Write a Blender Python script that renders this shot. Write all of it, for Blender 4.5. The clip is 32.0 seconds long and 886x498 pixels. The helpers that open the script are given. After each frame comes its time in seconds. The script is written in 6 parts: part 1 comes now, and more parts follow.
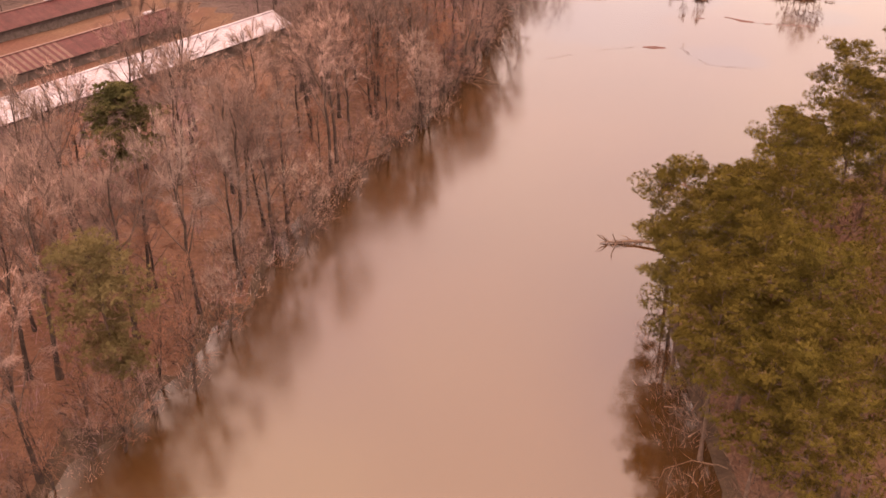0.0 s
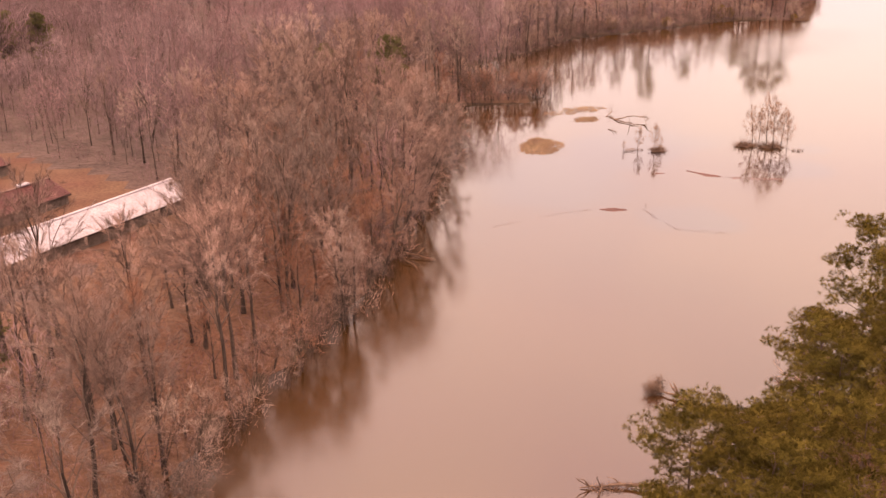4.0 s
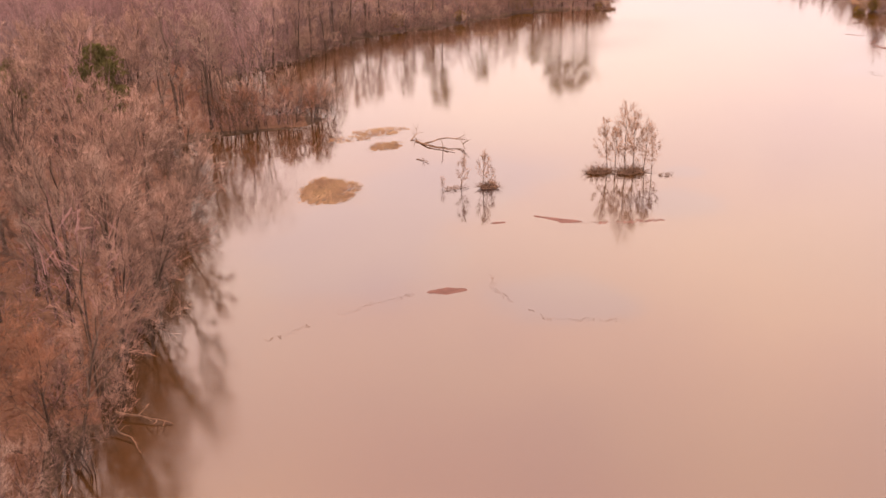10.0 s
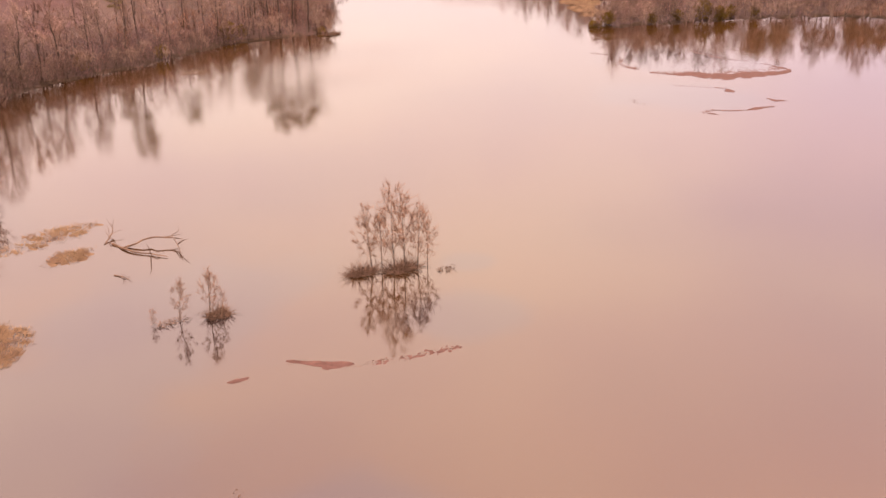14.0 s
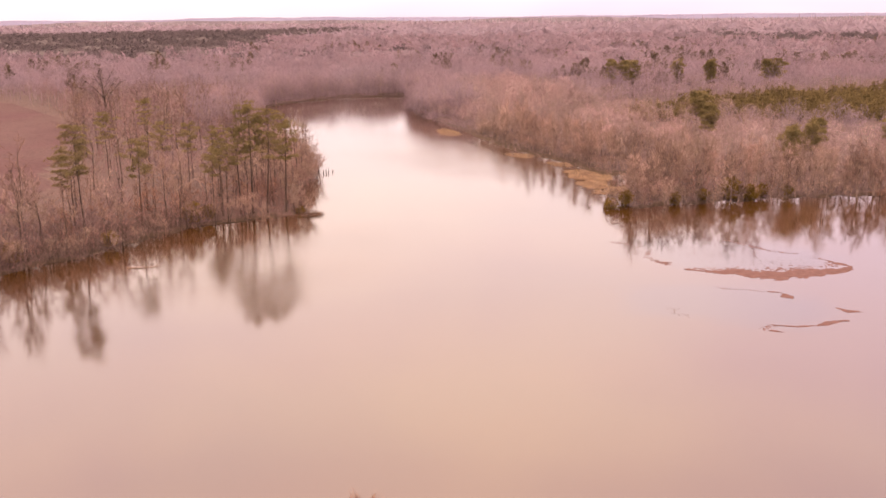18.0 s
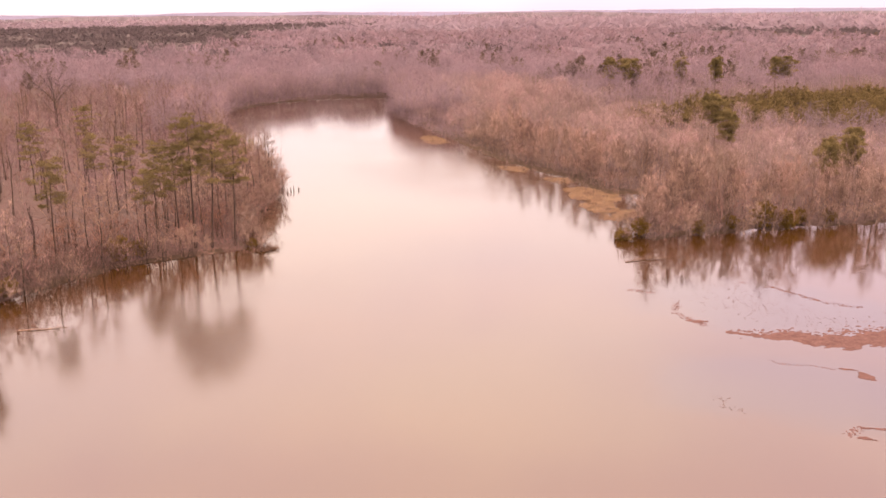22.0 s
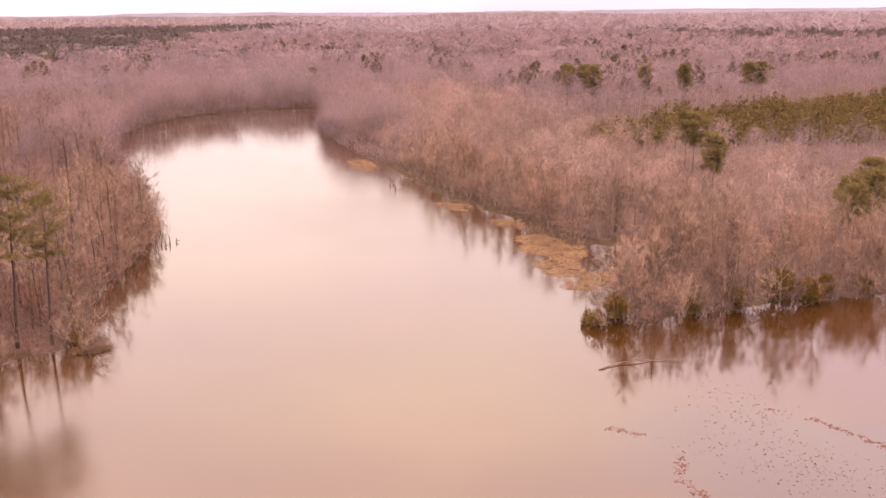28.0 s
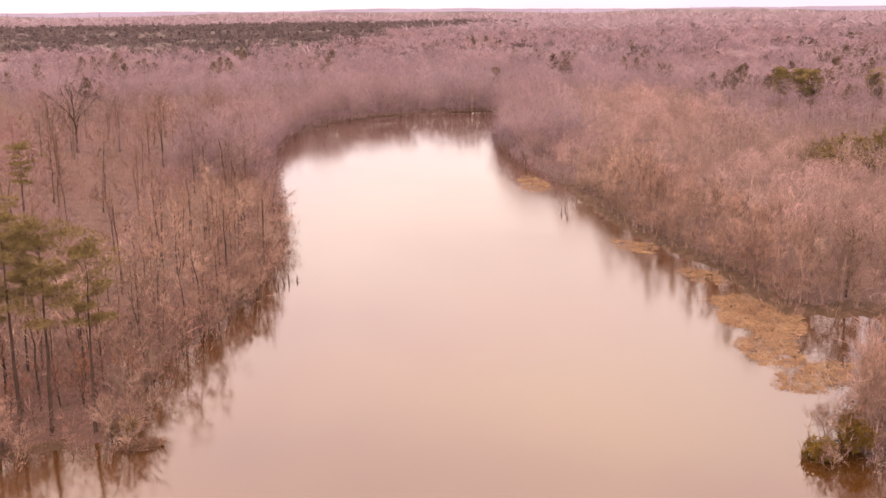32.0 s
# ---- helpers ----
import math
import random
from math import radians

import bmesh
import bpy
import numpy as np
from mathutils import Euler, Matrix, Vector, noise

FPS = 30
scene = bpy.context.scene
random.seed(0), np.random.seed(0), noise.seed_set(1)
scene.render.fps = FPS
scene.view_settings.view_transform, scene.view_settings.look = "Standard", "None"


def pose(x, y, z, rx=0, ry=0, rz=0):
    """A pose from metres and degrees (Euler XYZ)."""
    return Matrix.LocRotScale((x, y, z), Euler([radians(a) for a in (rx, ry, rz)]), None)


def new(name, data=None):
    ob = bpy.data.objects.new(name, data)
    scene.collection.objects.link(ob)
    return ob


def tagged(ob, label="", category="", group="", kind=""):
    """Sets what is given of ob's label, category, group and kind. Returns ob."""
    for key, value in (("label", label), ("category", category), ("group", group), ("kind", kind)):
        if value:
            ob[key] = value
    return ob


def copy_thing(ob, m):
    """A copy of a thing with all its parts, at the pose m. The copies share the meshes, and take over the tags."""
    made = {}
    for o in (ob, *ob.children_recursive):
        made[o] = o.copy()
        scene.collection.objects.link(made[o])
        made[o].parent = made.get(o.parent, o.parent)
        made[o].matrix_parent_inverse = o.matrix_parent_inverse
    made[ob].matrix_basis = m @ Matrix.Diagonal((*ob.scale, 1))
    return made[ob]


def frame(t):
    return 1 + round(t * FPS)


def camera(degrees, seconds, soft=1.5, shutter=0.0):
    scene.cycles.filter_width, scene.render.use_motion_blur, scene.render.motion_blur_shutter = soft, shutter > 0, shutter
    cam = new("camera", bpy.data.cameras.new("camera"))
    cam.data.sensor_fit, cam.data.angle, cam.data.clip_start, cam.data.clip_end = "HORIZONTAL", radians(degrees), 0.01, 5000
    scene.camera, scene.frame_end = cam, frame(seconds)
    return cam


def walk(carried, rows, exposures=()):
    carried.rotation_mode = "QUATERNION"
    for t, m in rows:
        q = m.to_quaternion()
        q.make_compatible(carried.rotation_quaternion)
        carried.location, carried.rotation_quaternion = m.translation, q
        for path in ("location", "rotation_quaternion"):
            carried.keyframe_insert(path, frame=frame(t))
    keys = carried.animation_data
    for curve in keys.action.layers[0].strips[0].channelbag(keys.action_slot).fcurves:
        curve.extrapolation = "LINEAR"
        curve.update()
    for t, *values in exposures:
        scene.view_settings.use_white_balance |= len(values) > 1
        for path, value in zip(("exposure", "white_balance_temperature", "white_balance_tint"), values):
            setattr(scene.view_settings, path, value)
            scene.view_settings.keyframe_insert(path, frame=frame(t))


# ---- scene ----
cam = camera(48.1, 32.0)
# The flight starts 58 m above the lake, sinks to 45 m and then keeps level.
METRES, EYE, TILT, LEAN, TURN = 300.0, 58.2, -29.3, 0.7, 0.0
ROWS = [
    (0.0, 0.0, 0.0, 0.0, -0.0, 0.0, 0.0),
    (0.5, 0.0003, 0.0086, 0.0051, -0.2, 3.27, 0.15),
    (1.0, 0.0005, 0.0181, 0.0109, -0.37, 5.99, 0.28),
    (1.5, 0.001, 0.0286, 0.0156, -0.49, 7.68, 0.35),
    (2.0, 0.0015, 0.0402, 0.0202, -0.55, 7.67, 0.42),
    (2.5, 0.0019, 0.0524, 0.0244, -0.61, 7.66, 0.51),
    (4.5, 0.0058, 0.1066, 0.0405, -4.53, 7.58, 2.9),
    (5.0, 0.0066, 0.1208, 0.0451, -5.58, 7.52, 3.48),
    (5.5, 0.008, 0.1352, 0.0497, -6.5, 7.46, 3.99),
    (6.0, 0.0094, 0.1499, 0.0543, -7.55, 7.38, 4.55),
    (6.5, 0.0113, 0.1649, 0.0588, -8.95, 7.29, 5.34),
    (7.0, 0.0133, 0.18, 0.0633, -10.29, 7.17, 6.06),
    (7.5, 0.0156, 0.1953, 0.0678, -11.66, 7.03, 6.8),
    (8.0, 0.0187, 0.2106, 0.0722, -12.85, 6.92, 7.5),
    (8.5, 0.0217, 0.2257, 0.0769, -14.3, 6.72, 8.22),
    (9.0, 0.025, 0.2405, 0.083, -14.65, 6.66, 8.35),
    (9.5, 0.0293, 0.2553, 0.0908, -14.69, 6.68, 8.39),
    (10.0, 0.0339, 0.2691, 0.0987, -14.77, 6.68, 8.47),
    (10.5, 0.0389, 0.2824, 0.1067, -15.78, 6.53, 8.95),
    (11.0, 0.0437, 0.2958, 0.1141, -17.84, 6.24, 10.01),
    (11.5, 0.0491, 0.3089, 0.1215, -20.01, 5.89, 11.1),
    (12.0, 0.054, 0.3218, 0.1292, -22.73, 5.35, 12.45),
    (12.5, 0.0598, 0.3352, 0.1363, -25.32, 4.83, 13.73),
    (13.0, 0.0659, 0.3472, 0.1436, -27.4, 4.32, 14.74),
    (13.5, 0.0722, 0.3595, 0.1507, -29.05, 3.92, 15.53),
    (14.0, 0.079, 0.3719, 0.1577, -29.69, 3.76, 15.8),
    (14.5, 0.0866, 0.3835, 0.1652, -29.72, 4.01, 15.81),
    (15.0, 0.0948, 0.395, 0.1735, -29.82, 7.91, 15.68),
    (15.5, 0.1028, 0.4073, 0.1791, -29.93, 12.19, 15.56),
    (17.5, 0.1391, 0.4539, 0.2047, -30.06, 12.4, 15.62),
    (18.0, 0.1484, 0.4655, 0.2113, -30.08, 12.35, 15.66),
    (18.5, 0.1579, 0.477, 0.2179, -30.1, 12.3, 15.66),
    (19.0, 0.1675, 0.4886, 0.2244, -30.12, 12.26, 15.68),
    (19.5, 0.1772, 0.5001, 0.231, -30.14, 12.21, 15.7),
    (20.0, 0.187, 0.5117, 0.2376, -30.16, 12.17, 15.7),
    (20.5, 0.1969, 0.5231, 0.2442, -30.17, 12.14, 15.69),
    (21.0, 0.2067, 0.5345, 0.2508, -30.19, 12.1, 15.69),
    (21.5, 0.2164, 0.5459, 0.2574, -30.2, 12.07, 15.7),
    (22.0, 0.2264, 0.5571, 0.2639, -30.63, 11.92, 15.9),
    (22.5, 0.237, 0.568, 0.2699, -32.27, 11.45, 16.6),
    (23.0, 0.2466, 0.5784, 0.2766, -36.0, 10.36, 18.18),
    (23.5, 0.2564, 0.5897, 0.2829, -39.55, 9.27, 19.56),
    (24.0, 0.2651, 0.5994, 0.2894, -42.75, 8.22, 20.79),
    (24.5, 0.2747, 0.6098, 0.295, -44.89, 7.53, 21.51),
    (26.5, 0.3173, 0.6478, 0.3175, -41.72, 8.58, 20.46),
    (27.0, 0.3292, 0.6574, 0.3228, -39.47, 9.32, 19.62),
    (27.5, 0.3409, 0.6673, 0.3286, -36.68, 10.19, 18.53),
    (28.0, 0.3531, 0.6771, 0.3343, -32.97, 11.28, 16.99),
    (28.5, 0.3653, 0.6869, 0.3399, -30.22, 12.03, 15.79),
    (29.0, 0.3769, 0.697, 0.346, -28.62, 12.42, 15.02),
    (29.5, 0.3881, 0.7077, 0.3522, -27.14, 12.76, 14.29),
    (30.0, 0.3989, 0.7189, 0.3586, -25.49, 13.14, 13.48),
    (30.5, 0.4094, 0.7303, 0.3653, -23.63, 13.51, 12.54),
    (31.0, 0.42, 0.7416, 0.3719, -22.59, 13.71, 12.01),
    (31.5, 0.4298, 0.7537, 0.3787, -22.6, 13.7, 11.99),
    (32.0, 0.4391, 0.7655, 0.3857, -22.61, 13.66, 11.98),
]
walk(cam, [(t, pose(0, 0, EYE, TILT, LEAN, TURN) @ pose(METRES * x, METRES * y, METRES * z, 90 + pitch, roll, yaw)) for t, x, y, z, yaw, pitch, roll in ROWS],
     [(0.0, 0.0, 7750, 35.5), (9.0, 0.0, 7750, 35.5), (14.0, -0.13, 7600, 34), (19.0, -0.04, 7350, 33), (25.0, 0.0, 7400, 33), (32.0, 0.0, 7400, 33)])

# ---------------------------------------------------------------- light
SUN_HEIGHT, SUN_ROTATION = radians(48), radians(200)
SKY_LOW, SKY_HIGH = 1.38, 4.4
world = bpy.data.worlds.new("overcast_sky")
scene.world = world
world.use_nodes = True
wn, wl = world.node_tree.nodes, world.node_tree.links
wn.clear()
w_out = wn.new("ShaderNodeOutputWorld")
sky = wn.new("ShaderNodeTexSky")
sky.sky_type, sky.sun_disc = "NISHITA", False
sky.sun_elevation, sky.sun_rotation = SUN_HEIGHT, SUN_ROTATION
sky.air_density, sky.dust_density = 1.0, 4.0
bg_sky = wn.new("ShaderNodeBackground")
bg_sky.inputs["Strength"].default_value = 0.05
wl.new(sky.outputs[0], bg_sky.inputs["Color"])
w_tc = wn.new("ShaderNodeTexCoord")
w_map = wn.new("ShaderNodeMapping")
w_map.inputs["Scale"].default_value = (1.0, 1.0, 2.6)
wl.new(w_tc.outputs["Generated"], w_map.inputs["Vector"])
w_noise = wn.new("ShaderNodeTexNoise")
w_noise.inputs["Scale"].default_value = 1.7
w_noise.inputs["Detail"].default_value = 4.0
wl.new(w_map.outputs[0], w_noise.inputs["Vector"])
w_ramp = wn.new("ShaderNodeValToRGB")
w_ramp.color_ramp.elements[0].position, w_ramp.color_ramp.elements[1].position = 0.34, 0.66
w_ramp.color_ramp.elements[0].color = (0.74, 0.64, 0.69, 1)
w_ramp.color_ramp.elements[1].color = (1.0, 0.90, 0.755, 1)
wl.new(w_noise.outputs[0], w_ramp.inputs[0])
bg_cloud = wn.new("ShaderNodeBackground")
# an overcast sky is brighter overhead than at the horizon
w_sep = wn.new("ShaderNodeSeparateXYZ")
wl.new(w_tc.outputs["Generated"], w_sep.inputs[0])
w_up = wn.new("ShaderNodeMapRange")
w_up.inputs["From Min"].default_value, w_up.inputs["From Max"].default_value = 0.0, 0.75
w_up.inputs["To Min"].default_value, w_up.inputs["To Max"].default_value = SKY_LOW, SKY_HIGH
wl.new(w_sep.outputs["Z"], w_up.inputs["Value"])
# and a little warmer, where the cloud is thin
w_warm = wn.new("ShaderNodeMix")
w_warm.data_type, w_warm.clamp_factor = "RGBA", True
w_warm.inputs[6].default_value, w_warm.inputs[7].default_value = (0.93, 1.0, 1.08, 1), (1.07, 0.945, 0.765, 1)
w_high = wn.new("ShaderNodeMapRange")
w_high.inputs["From Min"].default_value, w_high.inputs["From Max"].default_value = 0.1, 0.75
wl.new(w_sep.outputs["Z"], w_high.inputs["Value"])
wl.new(w_high.outputs[0], w_warm.inputs[0])
w_tint = wn.new("ShaderNodeMix")
w_tint.data_type, w_tint.blend_type = "RGBA", "MULTIPLY"
w_tint.inputs[0].default_value = 1.0
wl.new(w_ramp.outputs[0], w_tint.inputs[6])
wl.new(w_warm.outputs[2], w_tint.inputs[7])
wl.new(w_tint.outputs[2], bg_cloud.inputs["Color"])
wl.new(w_up.outputs[0], bg_cloud.inputs["Strength"])
w_add = wn.new("ShaderNodeAddShader")
wl.new(bg_sky.outputs[0], w_add.inputs[0])
wl.new(bg_cloud.outputs[0], w_add.inputs[1])
wl.new(w_add.outputs[0], w_out.inputs["Surface"])

sun_data = bpy.data.lights.new("sun", "SUN")
sun_data.energy, sun_data.angle, sun_data.color = 1.0, radians(12), (1.0, 0.95, 0.88)
sun = new("sun", sun_data)
sun.rotation_euler = (radians(90) - SUN_HEIGHT, 0, radians(180) - SUN_ROTATION)

# ---------------------------------------------------------------- materials


def material(name, low, high, scale, rough=0.9, fine=None, vary=0.25, bump=0.0, bump_scale=None, stretch=(1, 1, 1), third=None, third_scale=0.05, random_from=None, thin=0.0, each=0.0):
    """Two colours mixed by noise in metres, a finer grain on top, a slow drift towards a third colour."""
    m = bpy.data.materials.new(name)
    m.use_nodes = True
    n, l = m.node_tree.nodes, m.node_tree.links
    bsdf = n["Principled BSDF"]
    bsdf.inputs["Roughness"].default_value = rough
    bsdf.inputs["Specular IOR Level"].default_value = 0.0 if thin else 0.2
    geo = n.new("ShaderNodeNewGeometry")
    mp = n.new("ShaderNodeMapping")
    mp.inputs["Scale"].default_value = stretch
    l.new(geo.outputs["Position"], mp.inputs["Vector"])

    def noise_at(s, detail=3.0):
        t = n.new("ShaderNodeTexNoise")
        t.inputs["Scale"].default_value = s
        t.inputs["Detail"].default_value = detail
        l.new(mp.outputs[0], t.inputs["Vector"])
        r = n.new("ShaderNodeMapRange")
        r.inputs["From Min"].default_value, r.inputs["From Max"].default_value = 0.3, 0.7
        l.new(t.outputs[0], r.inputs["Value"])
        return r.outputs[0]

    def mix(fac, a, b, mode="MIX"):
        x = n.new("ShaderNodeMix")
        x.data_type, x.blend_type = "RGBA", mode
        if isinstance(fac, float):
            x.inputs[0].default_value = fac
        else:
            l.new(fac, x.inputs[0])
        for socket, v in ((x.inputs[6], a), (x.inputs[7], b)):
            if isinstance(v, tuple):
                socket.default_value = (*v, 1)
            else:
                l.new(v, socket)
        return x.outputs[2]

    colour = mix(noise_at(scale), low, high)
    if third:
        colour = mix(noise_at(third_scale, 2.0), colour, third)
    if random_from:
        if random_from == "tree":
            tone = n.new("ShaderNodeAttribute")
            tone.attribute_name = "tone"
            src = tone.outputs["Fac"]
        else:
            src = n.new("ShaderNodeObjectInfo").outputs["Random"] if random_from == "object" else geo.outputs["Random Per Island"]
        gain = n.new("ShaderNodeMapRange")
        gain.inputs["To Min"].default_value, gain.inputs["To Max"].default_value = 1 - vary, 1 + vary
        l.new(src, gain.inputs["Value"])
        grey = n.new("ShaderNodeCombineColor")
        for i in range(3):
            l.new(gain.outputs[0], grey.inputs[i])
        colour = mix(1.0, colour, grey.outputs[0], "MULTIPLY")
    if each:
        gain = n.new("ShaderNodeMapRange")
        gain.inputs["To Min"].default_value, gain.inputs["To Max"].default_value = 1 - each, 1 + each
        l.new(geo.outputs["Random Per Island"], gain.inputs["Value"])
        grey = n.new("ShaderNodeCombineColor")
        for i in range(3):
            l.new(gain.outputs[0], grey.inputs[i])
        colour = mix(1.0, colour, grey.outputs[0], "MULTIPLY")
    if fine:
        f = n.new("ShaderNodeMapRange")
        f.inputs["To Min"].default_value, f.inputs["To Max"].default_value = 0.72, 1.2
        l.new(noise_at(fine, 4.0), f.inputs["Value"])
        grey = n.new("ShaderNodeCombineColor")
        for i in range(3):
            l.new(f.outputs[0], grey.inputs[i])
        colour = mix(1.0, colour, grey.outputs[0], "MULTIPLY")
    l.new(colour, bsdf.inputs["Base Color"])
    if thin:
        # fine twigs and needles let light through from behind
        back = n.new("ShaderNodeBsdfTranslucent")
        l.new(colour, back.inputs["Color"])
        both = n.new("ShaderNodeMixShader")
        both.inputs[0].default_value = thin
        l.new(bsdf.outputs[0], both.inputs[1])
        l.new(back.outputs[0], both.inputs[2])
        l.new(both.outputs[0], n["Material Output"].inputs["Surface"])
    if bump:
        b = n.new("ShaderNodeBump")
        b.inputs["Strength"].default_value = 0.8
        b.inputs["Distance"].default_value = bump
        l.new(noise_at(bump_scale or scale, 4.0), b.inputs["Height"])
        l.new(b.outputs[0], bsdf.inputs["Normal"])
    return m


BARK = material("grey_brown_bark", (0.0236, 0.0167, 0.0137), (0.0706, 0.0508, 0.0421), 0.9, fine=6.0, random_from="object", vary=0.3)
TWIG = material("bare_twigs", (0.125, 0.0918, 0.0822), (0.31, 0.248, 0.222), 0.16, third=(0.251, 0.158, 0.133), third_scale=0.05, random_from="object", vary=0.42, stretch=(1, 1, 0.25), thin=0.3, each=0.35)
TWIG_PALE = material("pale_thicket_twigs", (0.154, 0.111, 0.0958), (0.31, 0.244, 0.213), 0.2, third=(0.245, 0.154, 0.131), third_scale=0.04, random_from="object", vary=0.55, stretch=(1, 1, 0.25), thin=0.3, each=0.2)
TWIG_RED = material("red_budding_twigs", (0.214, 0.107, 0.0733), (0.29, 0.164, 0.117), 0.4, random_from="object", vary=0.2, thin=0.45)
# aerial haze is put into these wood colours: paler, more lilac, less contrast
WOOD_HAZE = material("haze_tinted_farthest_wood", (0.25, 0.21, 0.25), (0.31, 0.262, 0.31), 0.02, third=(0.27, 0.215, 0.25), third_scale=0.004, random_from="tree", vary=0.12, thin=0.45, each=0.04)
WOOD_FAR_HAZED = material("haze_paled_far_wood", (0.172, 0.136, 0.157), (0.295, 0.241, 0.281), 0.1, third=(0.25, 0.178, 0.203), third_scale=0.012, random_from="tree", vary=0.32, stretch=(1, 1, 0.3), thin=0.45, each=0.06)
# set darker than the far crowns, so gaps between them read as shade
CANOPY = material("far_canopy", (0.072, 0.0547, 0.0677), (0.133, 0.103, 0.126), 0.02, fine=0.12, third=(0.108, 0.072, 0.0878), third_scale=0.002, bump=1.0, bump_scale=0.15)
TWIG_WOOD = material("woodland_twigs", (0.109, 0.0769, 0.0818), (0.238, 0.179, 0.188), 0.12, third=(0.198, 0.116, 0.119), third_scale=0.03, random_from="tree", vary=0.6, stretch=(1, 1, 0.25), thin=0.3, each=0.2)
TWIG_THICKET = material("thicket_twigs", (0.18, 0.135, 0.136), (0.353, 0.282, 0.284), 0.12, third=(0.294, 0.192, 0.188), third_scale=0.025, random_from="tree", vary=0.62, stretch=(1, 1, 0.25), thin=0.3, each=0.15)
TWIG_WOOD_OBJECT = material("grey_oak_twigs", (0.13, 0.1, 0.1), (0.24, 0.185, 0.185), 0.3, random_from="island", vary=0.2, thin=0.35)
TWIG_ROSE = material("rosy_brush_twigs", (0.17, 0.095, 0.085), (0.3, 0.185, 0.165), 0.14, third=(0.24, 0.15, 0.135), third_scale=0.05, random_from="tree", vary=0.4, thin=0.3, each=0.2)
TWIG_TAN = material("tan_islet_twigs", (0.182, 0.107, 0.0745), (0.307, 0.188, 0.132), 0.6, random_from="object", vary=0.2, thin=0.3)
BRANCH = material("pale_weathered_branches", (0.146, 0.0978, 0.0739), (0.359, 0.26, 0.198), 0.5, random_from="object", vary=0.3)
LIMB = material("brown_limbs", (0.0569, 0.0394, 0.0322), (0.156, 0.112, 0.0918), 0.5, random_from="object", vary=0.3)
BARK_PALE = material("pale_grey_bark", (0.119, 0.0869, 0.0736), (0.29, 0.217, 0.184), 0.9, fine=6.0, random_from="object", vary=0.3)
SOD = material("wet_marsh_sod", (0.11, 0.07, 0.045), (0.24, 0.16, 0.1), 0.8, fine=5.0, vary=0.3)
BRUSH = material("brown_dead_brush", (0.078, 0.0481, 0.0351), (0.182, 0.114, 0.0819), 1.2, fine=5.0, random_from="object", vary=0.2)
PINE_BARK = material("pine_bark", (0.07, 0.045, 0.035), (0.15, 0.10, 0.075), 1.2, fine=7.0)
DARK_TRUNK = material("dark_pine_trunk", (0.028, 0.019, 0.016), (0.07, 0.047, 0.038), 1.2, fine=7.0)
NEEDLES = material("pine_needles", (0.0598, 0.0491, 0.012), (0.154, 0.122, 0.03), 0.35, third=(0.103, 0.0738, 0.0181), third_scale=0.12, random_from="island", vary=0.45, thin=0.2)
NEEDLES_DARK = material("dark_evergreen", (0.0714, 0.0714, 0.0315), (0.147, 0.134, 0.0567), 0.4, random_from="island", vary=0.3, thin=0.45)
# distance haze in the colour: belt needles greyed and lifted, clump needles less
NEEDLES_HAZED = material("haze_greyed_far_needles", (0.0921, 0.0787, 0.0858), (0.134, 0.112, 0.12), 0.05, random_from="island", vary=0.12, thin=0.45)
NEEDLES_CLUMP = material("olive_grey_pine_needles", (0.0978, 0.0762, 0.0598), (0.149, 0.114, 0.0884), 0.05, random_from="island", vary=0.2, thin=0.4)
# hazed too, but kept below the needles for shade inside pine crowns
PINE_CANOPY = material("shade_darkened_pine_canopy", (0.0533, 0.0444, 0.0457), (0.0845, 0.0697, 0.0703), 0.05, fine=0.3)
NEEDLES_YOUNG = material("young_pine_needles", (0.148, 0.121, 0.0565), (0.238, 0.189, 0.0913), 0.12, random_from="island", vary=0.25, thin=0.45)
NEEDLES_STAND = material("young_stand_needles", (0.108, 0.0854, 0.0407), (0.168, 0.13, 0.0626), 0.12, random_from="island", vary=0.3, thin=0.4)
SHRUB_GREEN = material("olive_shrub_leaves", (0.128, 0.085, 0.0238), (0.235, 0.157, 0.0442), 0.5, random_from="island", vary=0.25, thin=0.5)
STRAW = material("dead_marsh_grass", (0.141, 0.0922, 0.0518), (0.236, 0.165, 0.0985), 0.6, third=(0.119, 0.07, 0.0459), third_scale=0.3, random_from="island", vary=0.55)
MAT_RED = material("floating_red_brown_scum", (0.0753, 0.0377, 0.0341), (0.12, 0.066, 0.0596), 0.8, fine=3.0, bump=0.01)
MAT_TAN = material("floating_tan_debris", (0.0583, 0.0343, 0.0276), (0.109, 0.0702, 0.0531), 0.9, fine=4.0, bump=0.01)
DEADWOOD = material("weathered_dead_wood", (0.075, 0.045, 0.032), (0.19, 0.125, 0.09), 1.5, fine=9.0)
WHITE_ROOF = material("weathered_white_metal", (0.274, 0.245, 0.277), (0.374, 0.343, 0.382), 0.5, rough=0.5, fine=3.0)
RED_ROOF = material("red_painted_metal", (0.057, 0.0171, 0.0181), (0.0872, 0.0296, 0.0294), 0.6, rough=0.55, fine=4.0, random_from="object", vary=0.12)
PALE_RUST = material("faded_rusty_metal", (0.108, 0.0558, 0.0475), (0.151, 0.0945, 0.0817), 0.7, rough=0.6, fine=4.0, random_from="object", vary=0.1)
# grey planks, darkened in colour for the shadow below the eaves
WALL_SHADED = material("shade_darkened_plank_wall", (0.077, 0.0616, 0.0539), (0.132, 0.108, 0.0963), 1.4, fine=6.0)
DARK_EAVE = material("dark_eave_board", (0.03, 0.022, 0.02), (0.06, 0.045, 0.04), 2.0)
